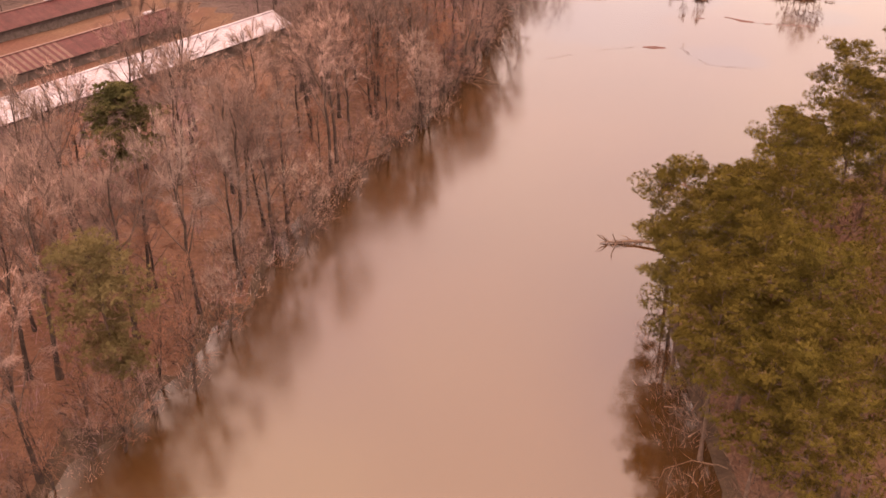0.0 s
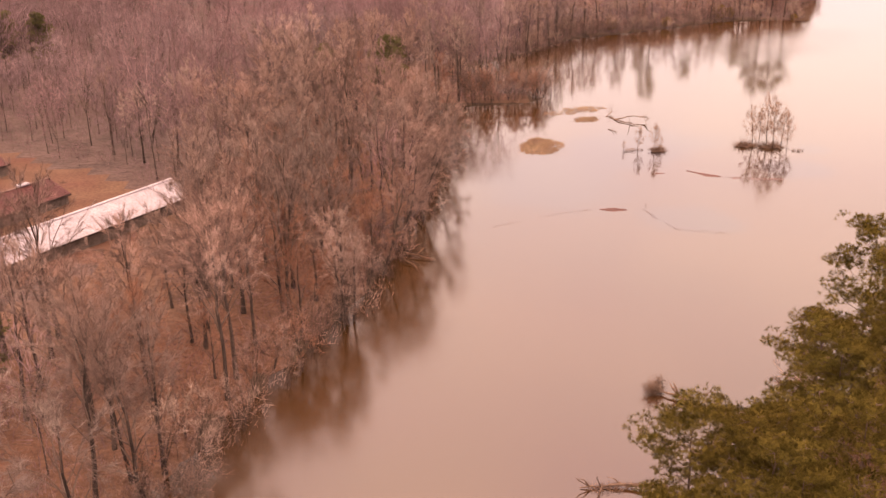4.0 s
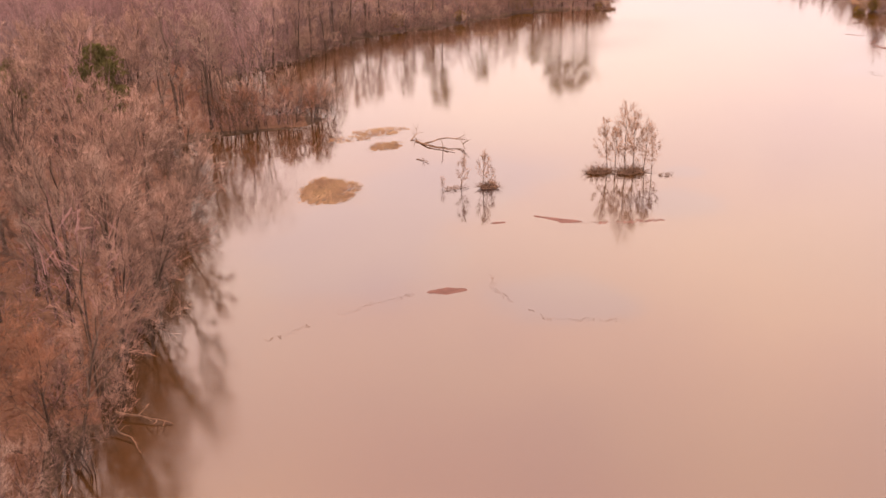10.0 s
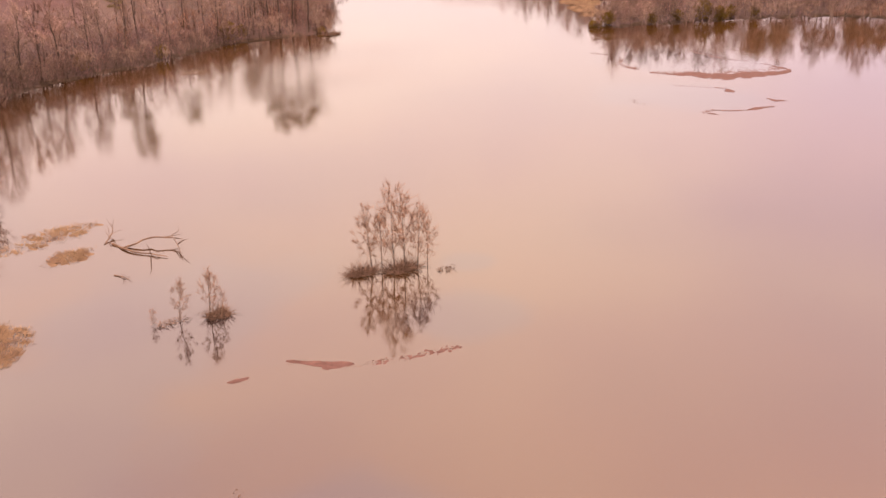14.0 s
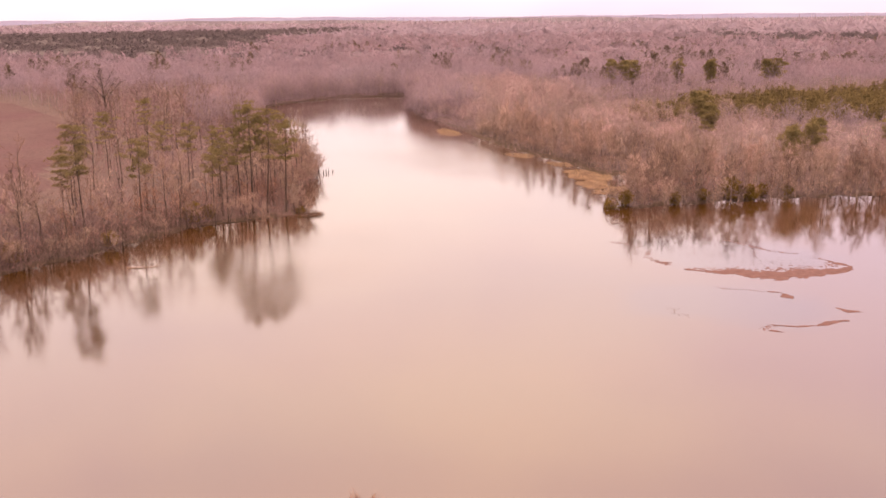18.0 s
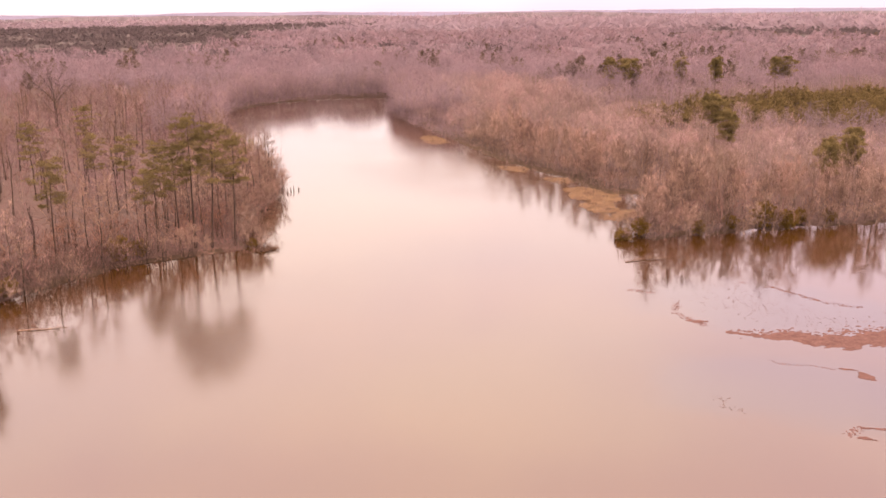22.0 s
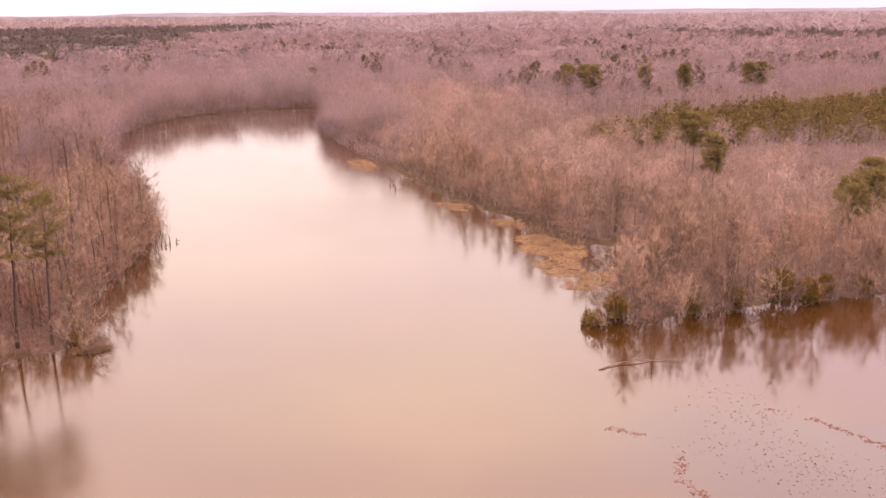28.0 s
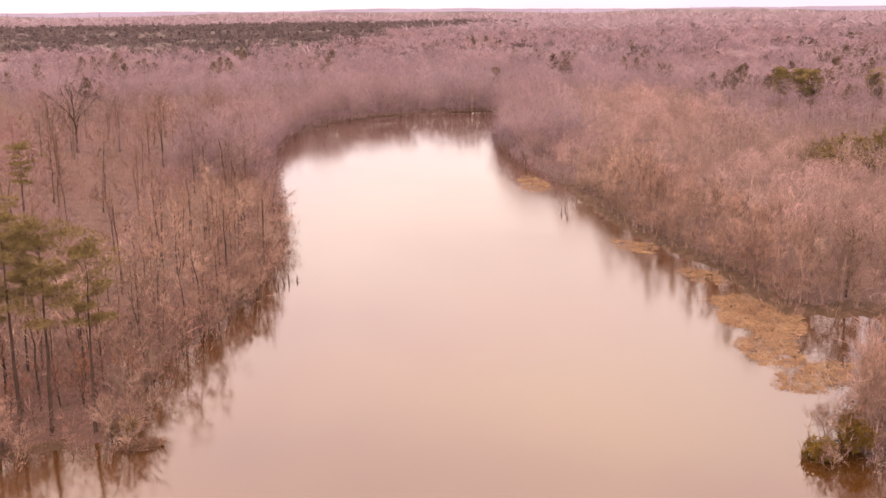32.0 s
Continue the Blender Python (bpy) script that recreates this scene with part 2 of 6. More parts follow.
LITTER = material("leaf_litter", (0.0677, 0.0377, 0.0254), (0.151, 0.0889, 0.0619), 0.5, fine=2.6, third=(0.125, 0.0574, 0.0365), third_scale=0.03, bump=0.25, bump_scale=1.2)
YARD = material("dry_yard_grass", (0.0901, 0.0484, 0.0303), (0.13, 0.0763, 0.0485), 0.25, fine=2.0, third=(0.0944, 0.0418, 0.0296), third_scale=0.08)
FIELD = material("red_brown_field", (0.0566, 0.0248, 0.0272), (0.0767, 0.0365, 0.04), 0.06, rough=1.0, fine=0.7, third=(0.08, 0.0481, 0.0454), third_scale=0.02, bump=0.3, bump_scale=0.6)
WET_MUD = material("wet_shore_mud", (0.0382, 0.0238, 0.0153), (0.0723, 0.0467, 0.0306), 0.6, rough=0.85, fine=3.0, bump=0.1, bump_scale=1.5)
FOREST_FLOOR = material("grey_brown_forest_floor", (0.05, 0.035, 0.032), (0.105, 0.073, 0.065), 0.3, fine=1.5, third=(0.085, 0.052, 0.046), third_scale=0.02, bump=0.25, bump_scale=0.8)
# both ridge colours have the distance haze mixed in
HAZED_RISE = material("haze_tinted_rise", (0.0979, 0.0837, 0.0999), (0.143, 0.128, 0.146), 0.004, fine=0.03)
HAZE_HILLS = material("haze_tinted_ridge", (0.148, 0.147, 0.219), (0.178, 0.179, 0.255), 0.004)

WATER = bpy.data.materials.new("muddy_water")
WATER.use_nodes = True
n, l = WATER.node_tree.nodes, WATER.node_tree.links
bsdf = n["Principled BSDF"]
bsdf.inputs["IOR"].default_value = 1.5
bsdf.inputs["Specular IOR Level"].default_value = 0.95
geo = n.new("ShaderNodeNewGeometry")


def water_noise(scale, detail, lo, hi, to_lo, to_hi):
    t = n.new("ShaderNodeTexNoise")
    t.inputs["Scale"].default_value, t.inputs["Detail"].default_value = scale, detail
    l.new(geo.outputs["Position"], t.inputs["Vector"])
    r = n.new("ShaderNodeMapRange")
    for key, v in (("From Min", lo), ("From Max", hi), ("To Min", to_lo), ("To Max", to_hi)):
        r.inputs[key].default_value = v
    l.new(t.outputs[0], r.inputs["Value"])
    return r.outputs[0]


mud = n.new("ShaderNodeMix")
mud.data_type = "RGBA"
mud.inputs[6].default_value, mud.inputs[7].default_value = (0.0365, 0.0166, 0.0056, 1), (0.0485, 0.0226, 0.0076, 1)
l.new(water_noise(0.02, 3.0, 0.35, 0.65, 0.0, 1.0), mud.inputs[0])
l.new(mud.outputs[2], bsdf.inputs["Base Color"])
# the southern arm is ruffled by wind, the rest lies calmer
where = n.new("ShaderNodeSeparateXYZ")
l.new(geo.outputs["Position"], where.inputs[0])
ruffle = n.new("ShaderNodeMapRange")
for key, v in (("From Min", 120.0), ("From Max", 215.0), ("To Min", 0.1), ("To Max", 0.0)):
    ruffle.inputs[key].default_value = v
l.new(where.outputs["Y"], ruffle.inputs["Value"])
rough_sum = n.new("ShaderNodeMath")
l.new(water_noise(0.018, 2.0, 0.4, 0.62, 0.022, 0.085), rough_sum.inputs[0])
gusts = ruffle.outputs[0]
for gx0, gy0, grx, gry, grot, strength in ((122, 320, 50, 27, 22, 0.1), (76, 200, 24, 22, 0, -0.04), (230, 428, 38, 100, -12, 0.11), (20, 74, 13, 42, 0, -0.085)):
    gust_at = n.new("ShaderNodeMapping")
    gust_at.vector_type = "TEXTURE"
    gust_at.inputs["Location"].default_value, gust_at.inputs["Rotation"].default_value = (gx0, gy0, 0), (0, 0, radians(grot))
    gust_at.inputs["Scale"].default_value = (grx, gry, 1)
    l.new(geo.outputs["Position"], gust_at.inputs["Vector"])
    gust_from = n.new("ShaderNodeVectorMath")
    gust_from.operation = "LENGTH"
    l.new(gust_at.outputs[0], gust_from.inputs[0])
    gust = n.new("ShaderNodeMapRange")
    for key, v in (("From Min", 0.45), ("From Max", 1.0), ("To Min", strength), ("To Max", 0.0)):
        gust.inputs[key].default_value = v
    l.new(gust_from.outputs["Value"], gust.inputs["Value"])
    both = n.new("ShaderNodeMath")
    l.new(gusts, both.inputs[0])
    l.new(gust.outputs[0], both.inputs[1])
    gusts = both.outputs[0]
l.new(gusts, rough_sum.inputs[1])
# calm films with a rounded outline lie on the water
film = None
film_edge = water_noise(0.09, 4.0, 0.2, 0.8, -0.3, 0.3)
for fx0, fy0, frx, fry, frot in ((49.8, 173.6, 9.6, 7.4, -34), (76.5, 197.5, 8.5, 6.4, -25), (165.2, 255.3, 19.5, 13.6, -47), (191, 277.5, 24, 16, -62), (32, 196, 15, 21, -12), (50, 214, 22, 15, 40), (84.5, 209, 3.4, 3.0, -30)):
    put = n.new("ShaderNodeMapping")
    put.vector_type = "TEXTURE"
    put.inputs["Location"].default_value = (fx0, fy0, 0)
    put.inputs["Rotation"].default_value = (0, 0, radians(frot))
    put.inputs["Scale"].default_value = (frx, fry, 1)
    l.new(geo.outputs["Position"], put.inputs["Vector"])
    away = n.new("ShaderNodeVectorMath")
    away.operation = "LENGTH"
    l.new(put.outputs[0], away.inputs[0])
    ragged = n.new("ShaderNodeMath")
    l.new(away.outputs["Value"], ragged.inputs[0])
    l.new(film_edge, ragged.inputs[1])
    inner = n.new("ShaderNodeMapRange")
    for key, v in (("From Min", 1.02), ("From Max", 0.62), ("To Min", 0.0), ("To Max", 1.0)):
        inner.inputs[key].default_value = v
    l.new(ragged.outputs[0], inner.inputs["Value"])
    if film is None:
        film = inner.outputs[0]
    else:
        most = n.new("ShaderNodeMath")
        most.operation = "MAXIMUM"
        l.new(film, most.inputs[0])
        l.new(inner.outputs[0], most.inputs[1])
        film = most.outputs[0]
filmed = n.new("ShaderNodeMix")
filmed.data_type = "RGBA"
filmed.inputs[7].default_value = (0.031, 0.0198, 0.0185, 1)
l.new(film, filmed.inputs[0])
calmed = n.new("ShaderNodeMapRange")
calmed.inputs["To Min"].default_value, calmed.inputs["To Max"].default_value = 1.0, 0.35
l.new(film, calmed.inputs["Value"])
rough_film = n.new("ShaderNodeMath")
rough_film.operation = "MULTIPLY"
l.new(rough_sum.outputs[0], rough_film.inputs[0])
l.new(calmed.outputs[0], rough_film.inputs[1])
l.new(rough_film.outputs[0], bsdf.inputs["Roughness"])
l.new(mud.outputs[2], filmed.inputs[6])
l.new(filmed.outputs[2], bsdf.inputs["Base Color"])
ripple = n.new("ShaderNodeBump")
ripple.inputs["Strength"].default_value, ripple.inputs["Distance"].default_value = 0.25, 0.02
l.new(water_noise(1.6, 3.0, 0.2, 0.8, 0.0, 1.0), ripple.inputs["Height"])
l.new(ripple.outputs[0], bsdf.inputs["Normal"])

# ---------------------------------------------------------------- mesh tools


class Soup:
    """Gathers triangles."""

    def __init__(self):
        self.v, self.f, self.n, self.count = [], [], [], 0

    def add(self, v, f, n=None):
        v, f = np.asarray(v, float).reshape(-1, 3), np.asarray(f, int).reshape(-1, 3)
        self.v.append(v)
        self.f.append(f + self.count)
        self.n.append(np.zeros(v.shape) if n is None else np.asarray(n, float).reshape(-1, 3))
        self.count += len(v)

    def arrays(self):
        return np.concatenate(self.v), np.concatenate(self.f)

    def soft_normals(self):
        """Outward normals of a rounded crown, or None where the mesh has its own."""
        n = np.concatenate(self.n)
        return n if np.any(n) else None

    def tube(self, pts, radii, sides):
        pts = np.asarray(pts, float)
        along = np.gradient(pts, axis=0)
        along /= np.linalg.norm(along, axis=1)[:, None] + 1e-9
        ref = np.where(np.abs(along[:, 2:3]) > 0.9, [[1.0, 0, 0]], [[0, 0, 1.0]])
        a = np.cross(along, ref)
        a /= np.linalg.norm(a, axis=1)[:, None] + 1e-9
        b = np.cross(along, a)
        ang = np.arange(sides) * 2 * math.pi / sides
        r = np.asarray(radii, float)[:, None, None]
        ring = pts[:, None] + r * (np.cos(ang)[None, :, None] * a[:, None] + np.sin(ang)[None, :, None] * b[:, None])
        k = len(pts)
        i, j = np.meshgrid(np.arange(k - 1), np.arange(sides), indexing="ij")
        j2 = (j + 1) % sides
        p, q, s, t = i * sides + j, i * sides + j2, (i + 1) * sides + j2, (i + 1) * sides + j
        faces = np.concatenate([np.stack([p, s, q], -1).reshape(-1, 3), np.stack([p, t, s], -1).reshape(-1, 3)])
        self.add(ring.reshape(-1, 3), faces)

    def spikes(self, base, tip, radius):
        """Three-sided tapering twigs, many at once."""
        base, tip = np.asarray(base, float), np.asarray(tip, float)
        d = tip - base
        d /= np.linalg.norm(d, axis=1)[:, None] + 1e-9
        ref = np.where(np.abs(d[:, 2:3]) > 0.9, [[1.0, 0, 0]], [[0, 0, 1.0]])
        a = np.cross(d, ref)
        a /= np.linalg.norm(a, axis=1)[:, None] + 1e-9
        b = np.cross(d, a)
        r = np.broadcast_to(np.asarray(radius, float), (len(base),))[:, None]
        c = [base + r * (math.cos(w) * a + math.sin(w) * b) for w in (0, 2.1, 4.2)] + [tip]
        k = np.arange(len(base))[:, None] * 4
        self.add(np.stack(c, 1).reshape(-1, 3), np.concatenate([k + [0, 1, 3], k + [1, 2, 3], k + [2, 0, 3]]))

    def slivers(self, base, tip, width, rng, hub=None, squash=1.0):
        """The finest twigs, one narrow blade each, lit as one rounded crown round its hub."""
        base, tip = np.asarray(base, float), np.asarray(tip, float)
        k = np.arange(len(base))[:, None] * 3
        n, flat = None, rng.normal(size=base.shape)
        if hub is not None:
            out = (base + tip) / 2 - np.asarray(hub, float)
            out[:, 2] *= squash
            out /= np.linalg.norm(out, axis=1)[:, None] + 1e-9
            out += rng.normal(0, 0.22, out.shape) + np.array([0, 0, 0.35])
            n = np.repeat(out / np.linalg.norm(out, axis=1)[:, None], 3, axis=0)
            flat = out + 0.3 * flat
        side = np.cross(tip - base, flat)
        side *= np.reshape(width, (-1, 1)) * 0.5 / (np.linalg.norm(side, axis=1)[:, None] + 1e-9)
        self.add(np.stack([base - side, base + side, tip], 1).reshape(-1, 3), k + [0, 1, 2], n)

    def blades(self, centre, reach, width, per, rng, up=0.3, lean=None, pointed=False, round_from=None):
        """Tufts of narrow leaves or needle bundles round each centre."""
        centre = np.repeat(np.asarray(centre, float), per, axis=0)
        d = rng.normal(size=centre.shape)
        d[:, 2] += up
        if lean is not None:
            d += 0.9 * np.repeat(lean, per, axis=0)
        d /= np.linalg.norm(d, axis=1)[:, None]
        side = rng.normal(size=d.shape)
        if round_from is not None:
            side = 0.45 * side + np.repeat(np.asarray(round_from, float), per, axis=0) + np.array([0, 0, 0.3])
        side = np.cross(d, side)
        side /= np.linalg.norm(side, axis=1)[:, None] + 1e-9
        size = reach * rng.uniform(0.6, 1.2, (len(d), 1))
        w = side * width * rng.uniform(0.7, 1.3, (len(d), 1))
        k = np.arange(len(d))[:, None] * 3
        n = None
        if round_from is not None:
            out = np.repeat(np.asarray(round_from, float), per, axis=0) + rng.normal(0, 0.25, d.shape) + np.array([0, 0, 0.3])
            n = np.repeat(out / np.linalg.norm(out, axis=1)[:, None], 3, axis=0)
        if pointed:
            self.add(np.stack([centre + w, centre - w, centre + d * size * 1.15], 1).reshape(-1, 3), k + [0, 1, 2], n)
        else:
            self.add(np.stack([centre + d * size + w, centre + d * size - w, centre - d * size * 0.15], 1).reshape(-1, 3), k + [0, 1, 2], n)


def mesh_from(name, v, f, mat, smooth=False, normals=None):
    me = bpy.data.meshes.new(name)
    v, f = np.ascontiguousarray(v, np.float32), np.ascontiguousarray(f, np.int32)
    if normals is not None:
        # triangles face the way their crown does; those without a crown keep their own side
        face = np.cross(v[f[:, 1]] - v[f[:, 0]], v[f[:, 2]] - v[f[:, 0]])
        mean = normals[f].sum(axis=1)
        turn = (face * mean).sum(axis=1) < 0
        f[turn] = f[turn][:, ::-1]
        bare = ~np.any(normals, axis=1)
        if bare.any():
            own = np.zeros(v.shape)
            for c in range(3):
                np.add.at(own, f[:, c], face)
            normals = np.where(bare[:, None], own / (np.linalg.norm(own, axis=1)[:, None] + 1e-9), normals)
        smooth = True
    me.vertices.add(len(v))
    me.vertices.foreach_set("co", v.ravel())
    me.loops.add(f.size)
    me.loops.foreach_set("vertex_index", f.ravel())
    me.polygons.add(len(f))
    me.polygons.foreach_set("loop_start", np.arange(len(f), dtype=np.int32) * f.shape[1])
    me.update(calc_edges=True)
    me.polygons.foreach_set("use_smooth", np.full(len(f), smooth, bool))
    if normals is not None:
        me.attributes.new("custom_normal", "FLOAT_VECTOR", "POINT").data.foreach_set("vector", np.ascontiguousarray(normals, np.float32).ravel())
    me.materials.append(mat)
    return me


def part(name, bm, mat, parent, label=""):
    """Links a bmesh as one mesh object under a thing or a part."""
    me = bpy.data.meshes.new(name)
    bm.to_mesh(me)
    bm.free()
    me.materials.append(mat)
    ob = new(name, me)
    ob.parent = parent
    return tagged(ob, label)


def soup_part(name, soup, mat, parent, label="", smooth=False):
    ob = new(name, mesh_from(name, *soup.arrays(), mat, smooth, soup.soft_normals()))
    ob.parent = parent
    return tagged(ob, label)


def box(bm, lo, hi, bevel=0.0):
    made = bmesh.ops.create_cube(bm, size=1.0)["verts"]
    for v in made:
        v.co = Vector([lo[i] + (v.co[i] + 0.5) * (hi[i] - lo[i]) for i in range(3)])
    if bevel:
        edges = list({e for v in made for e in v.link_edges})
        bmesh.ops.bevel(bm, geom=edges, offset=bevel, segments=1, affect="EDGES")


def hash_noise(x, y, seed=0):
    """Smooth value noise over the plan, 0 to 1."""
    x, y = np.asarray(x, float), np.asarray(y, float)
    xi, yi = np.floor(x).astype(np.int64), np.floor(y).astype(np.int64)
    u, v = x - xi, y - yi
    u, v = u * u * (3 - 2 * u), v * v * (3 - 2 * v)

    def h(a, b):
        k = (a * 374761393 + b * 668265263 + seed * 974634521) & 0xFFFFFFFF
        k = ((k ^ (k >> 13)) * 1274126177) & 0xFFFFFFFF
        return ((k ^ (k >> 16)) & 0xFFFF) / 65535.0

    return (h(xi, yi) * (1 - u) + h(xi + 1, yi) * u) * (1 - v) + (h(xi, yi + 1) * (1 - u) + h(xi + 1, yi + 1) * u) * v


def fbm(x, y, seed=0, octaves=3):
    total, gain = 0.0, 1.0
    for o in range(octaves):
        total = total + gain * (hash_noise(np.asarray(x) * 2**o, np.asarray(y) * 2**o, seed + o) - 0.5)
        gain *= 0.5
    return total


# ---------------------------------------------------------------- plan of the lake
SHORE_WEST = [(-75, -160), (-55, 0), (-42, 40), (-33, 62), (-24, 80), (-21, 92), (-17, 113), (-10.5, 127), (-3.5, 140.5), (1, 152), (4.6, 164),
              (8, 182), (10.5, 196), (12.5, 210), (13.5, 226), (13, 243), (18, 251.5), (29, 253.5), (37, 254.5), (43, 257.5), (41, 263), (26, 272), (22, 288), (32, 304), (46, 314)]
SHORE_POINT = [(62, 338), (78, 343), (92, 347), (106, 356), (118, 361.5), (131, 361.5), (142.5, 358.5), (145.5, 361), (145, 367), (150, 378), (156, 388), (174, 415), (188, 450), (206, 530), (230, 603)]
SHORE_NORTH = [(262, 646), (302, 667), (346, 663), (350, 640), (318, 600), (298, 567), (280, 515), (271, 482), (262, 458), (252, 430), (247, 402), (244, 385)]
SHORE_EAST = [(236, 367), (241, 359), (249, 357), (248, 352.5), (238, 350), (229, 344), (224, 335), (213, 330), (204, 323), (216, 319), (230, 315), (256, 306), (276, 291), (290, 268), (302, 235), (330, 190), (325, 130)]
SHORE_SOUTH = [(250, 95), (150, 92), (100, 108), (78, 126), (60, 130), (48, 119), (38, 109), (30, 101), (24, 93), (20, 82), (20, 62), (16, 40), (10, 0), (10, -160)]


def smooth_loop(points, times=2):
    p = np.array(points, float)
    for _ in range(times):
        q = np.roll(p, -1, axis=0)
        p = np.stack([0.75 * p + 0.25 * q, 0.25 * p + 0.75 * q], 1).reshape(-1, 2)
    return p


LAKE = smooth_loop(SHORE_WEST + SHORE_POINT + SHORE_NORTH + SHORE_EAST + SHORE_SOUTH)


def inland(x, y):
    """Metres from the shore, positive on land."""
    x, y = np.asarray(x, float), np.asarray(y, float)
    shape = x.shape
    x, y = x.ravel(), y.ravel()
    best, inside = np.full(x.shape, 1e9), np.zeros(x.shape, bool)
    for (ax, ay), (bx, by) in zip(LAKE, np.roll(LAKE, -1, axis=0)):
        dx, dy = bx - ax, by - ay
        k = np.clip(((x - ax) * dx + (y - ay) * dy) / (dx * dx + dy * dy + 1e-9), 0, 1)
        best = np.minimum(best, (ax + k * dx - x) ** 2 + (ay + k * dy - y) ** 2)
        cross = (ay > y) != (by > y)
        inside ^= cross & (x < (bx - ax) * (y - ay) / (by - ay + 1e-12) + ax)
    d = np.sqrt(best)
    return np.where(inside, -d, d).reshape(shape)


def young_stand(x, y):
    return (y < 470 + (x - 340) * 0.35 + 14 * fbm(x / 25.0, y / 25.0, 61)) & (y < 496) & (y > 452 - (x - 340) * 0.75) & (y > 388 + 10 * fbm(x / 30.0, y / 30.0, 62)) & (x > 340) & (x < 720)


# The poultry yard: s runs along the sheds, o across them.
ALONG, ACROSS = np.array([0.595, 0.804]), np.array([0.804, -0.595])


def clear_of(x, y, spots):
    """True away from the given spots (x, y, radius)."""
    return np.all([np.hypot(x - a, y - b) > r for a, b, r in spots], axis=0)


def yard_coords(x, y):
    return x * ALONG[0] + y * ALONG[1], x * ACROSS[0] + y * ACROSS[1]


def in_yard(x, y):
    s, o = yard_coords(x, y)
    return (s > 15) & (s < 133 + 4 * hash_noise(o * 0.2, s * 0.2)) & (o > -194) & (o < -131)


def in_field(x, y):
    edge = np.interp(y, [395, 470, 546, 600, 730, 800], [86, 112, 138, 149, 152, 138])
    return (x < edge + 6 * fbm(x / 20.0, y / 20.0, 71)) & (x > -60) & (y > 398) & (y < 800)


def ground_height(x, y):
    d = inland(x, y) + 2.2 * fbm(x / 7.0, y / 7.0, 5)
    bank = np.clip((d + 1.2) / 4.0, 0, 1)
    z = -1.3 + 1.75 * bank * bank * (3 - 2 * bank) + np.clip(d, 0, 60) * 0.018 + 0.5 * np.clip(d / 20, 0, 1) * fbm(x / 13.0, y / 13.0, 9)
    r = np.hypot(x - 150, y - 300)
    far = np.clip((r - 900) / 3800, 0, 1)
    return z + far * (3 + 14 * hash_noise(x / 900.0, y / 900.0, 3)) + 3 * far**2


def axis(*spans):
    return np.unique(np.concatenate([np.arange(a, b, s) for a, b, s in spans]))


gx = axis((-5200, -700, 250), (-700, -140, 20), (-140, 420, 4.2), (420, 900, 15), (900, 5201, 200))
gy = axis((-5200, -700, 250), (-700, 20, 25), (20, 480, 4.2), (480, 700, 6), (700, 1200, 20), (1200, 5201, 200))
GX, GY = np.meshgrid(gx, gy)
GZ = ground_height(GX, GY)
rows_n, cols_n = GX.shape
idx = np.arange(rows_n * cols_n).reshape(rows_n, cols_n)
quads = np.stack([idx[:-1, :-1], idx[:-1, 1:], idx[1:, 1:], idx[1:, :-1]], -1).reshape(-1, 4)
ground_mesh = mesh_from("ground", np.stack([GX, GY, GZ], -1).reshape(-1, 3), quads, LITTER, smooth=True)
ground_mesh.materials.append(YARD)
ground_mesh.materials.append(FIELD)
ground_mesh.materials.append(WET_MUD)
ground_mesh.materials.append(FOREST_FLOOR)
cx, cy = (GX[:-1, :-1] + GX[1:, 1:]).ravel() / 2, (GY[:-1, :-1] + GY[1:, 1:]).ravel() / 2
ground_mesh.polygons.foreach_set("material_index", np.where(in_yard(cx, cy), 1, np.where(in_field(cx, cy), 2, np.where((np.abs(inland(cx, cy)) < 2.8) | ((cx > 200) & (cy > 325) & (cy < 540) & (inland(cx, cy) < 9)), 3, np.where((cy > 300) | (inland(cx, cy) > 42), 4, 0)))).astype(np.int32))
ground = tagged(new("ground", ground_mesh), "brown leaf-littered woodland ground round the lake", "ground", kind="structure")

wx, wy = np.meshgrid(np.linspace(-260, 700, 25), np.linspace(-400, 900, 33))
widx = np.arange(wx.size).reshape(wx.shape)
water = new("water", mesh_from("water", np.stack([wx, wy, 0 * wx], -1).reshape(-1, 3),
                               np.stack([widx[:-1, :-1], widx[:-1, 1:], widx[1:, 1:], widx[1:, :-1]], -1).reshape(-1, 4), WATER, smooth=True))
tagged(water, "calm muddy brown lake water mirroring a pale sky", "water", kind="structure")


def land_at(x, y):
    return float(ground_height(np.array([x]), np.array([y]))[0])


# ---------------------------------------------------------------- trees


def unit(v):
    return v / (np.linalg.norm(v) + 1e-9)


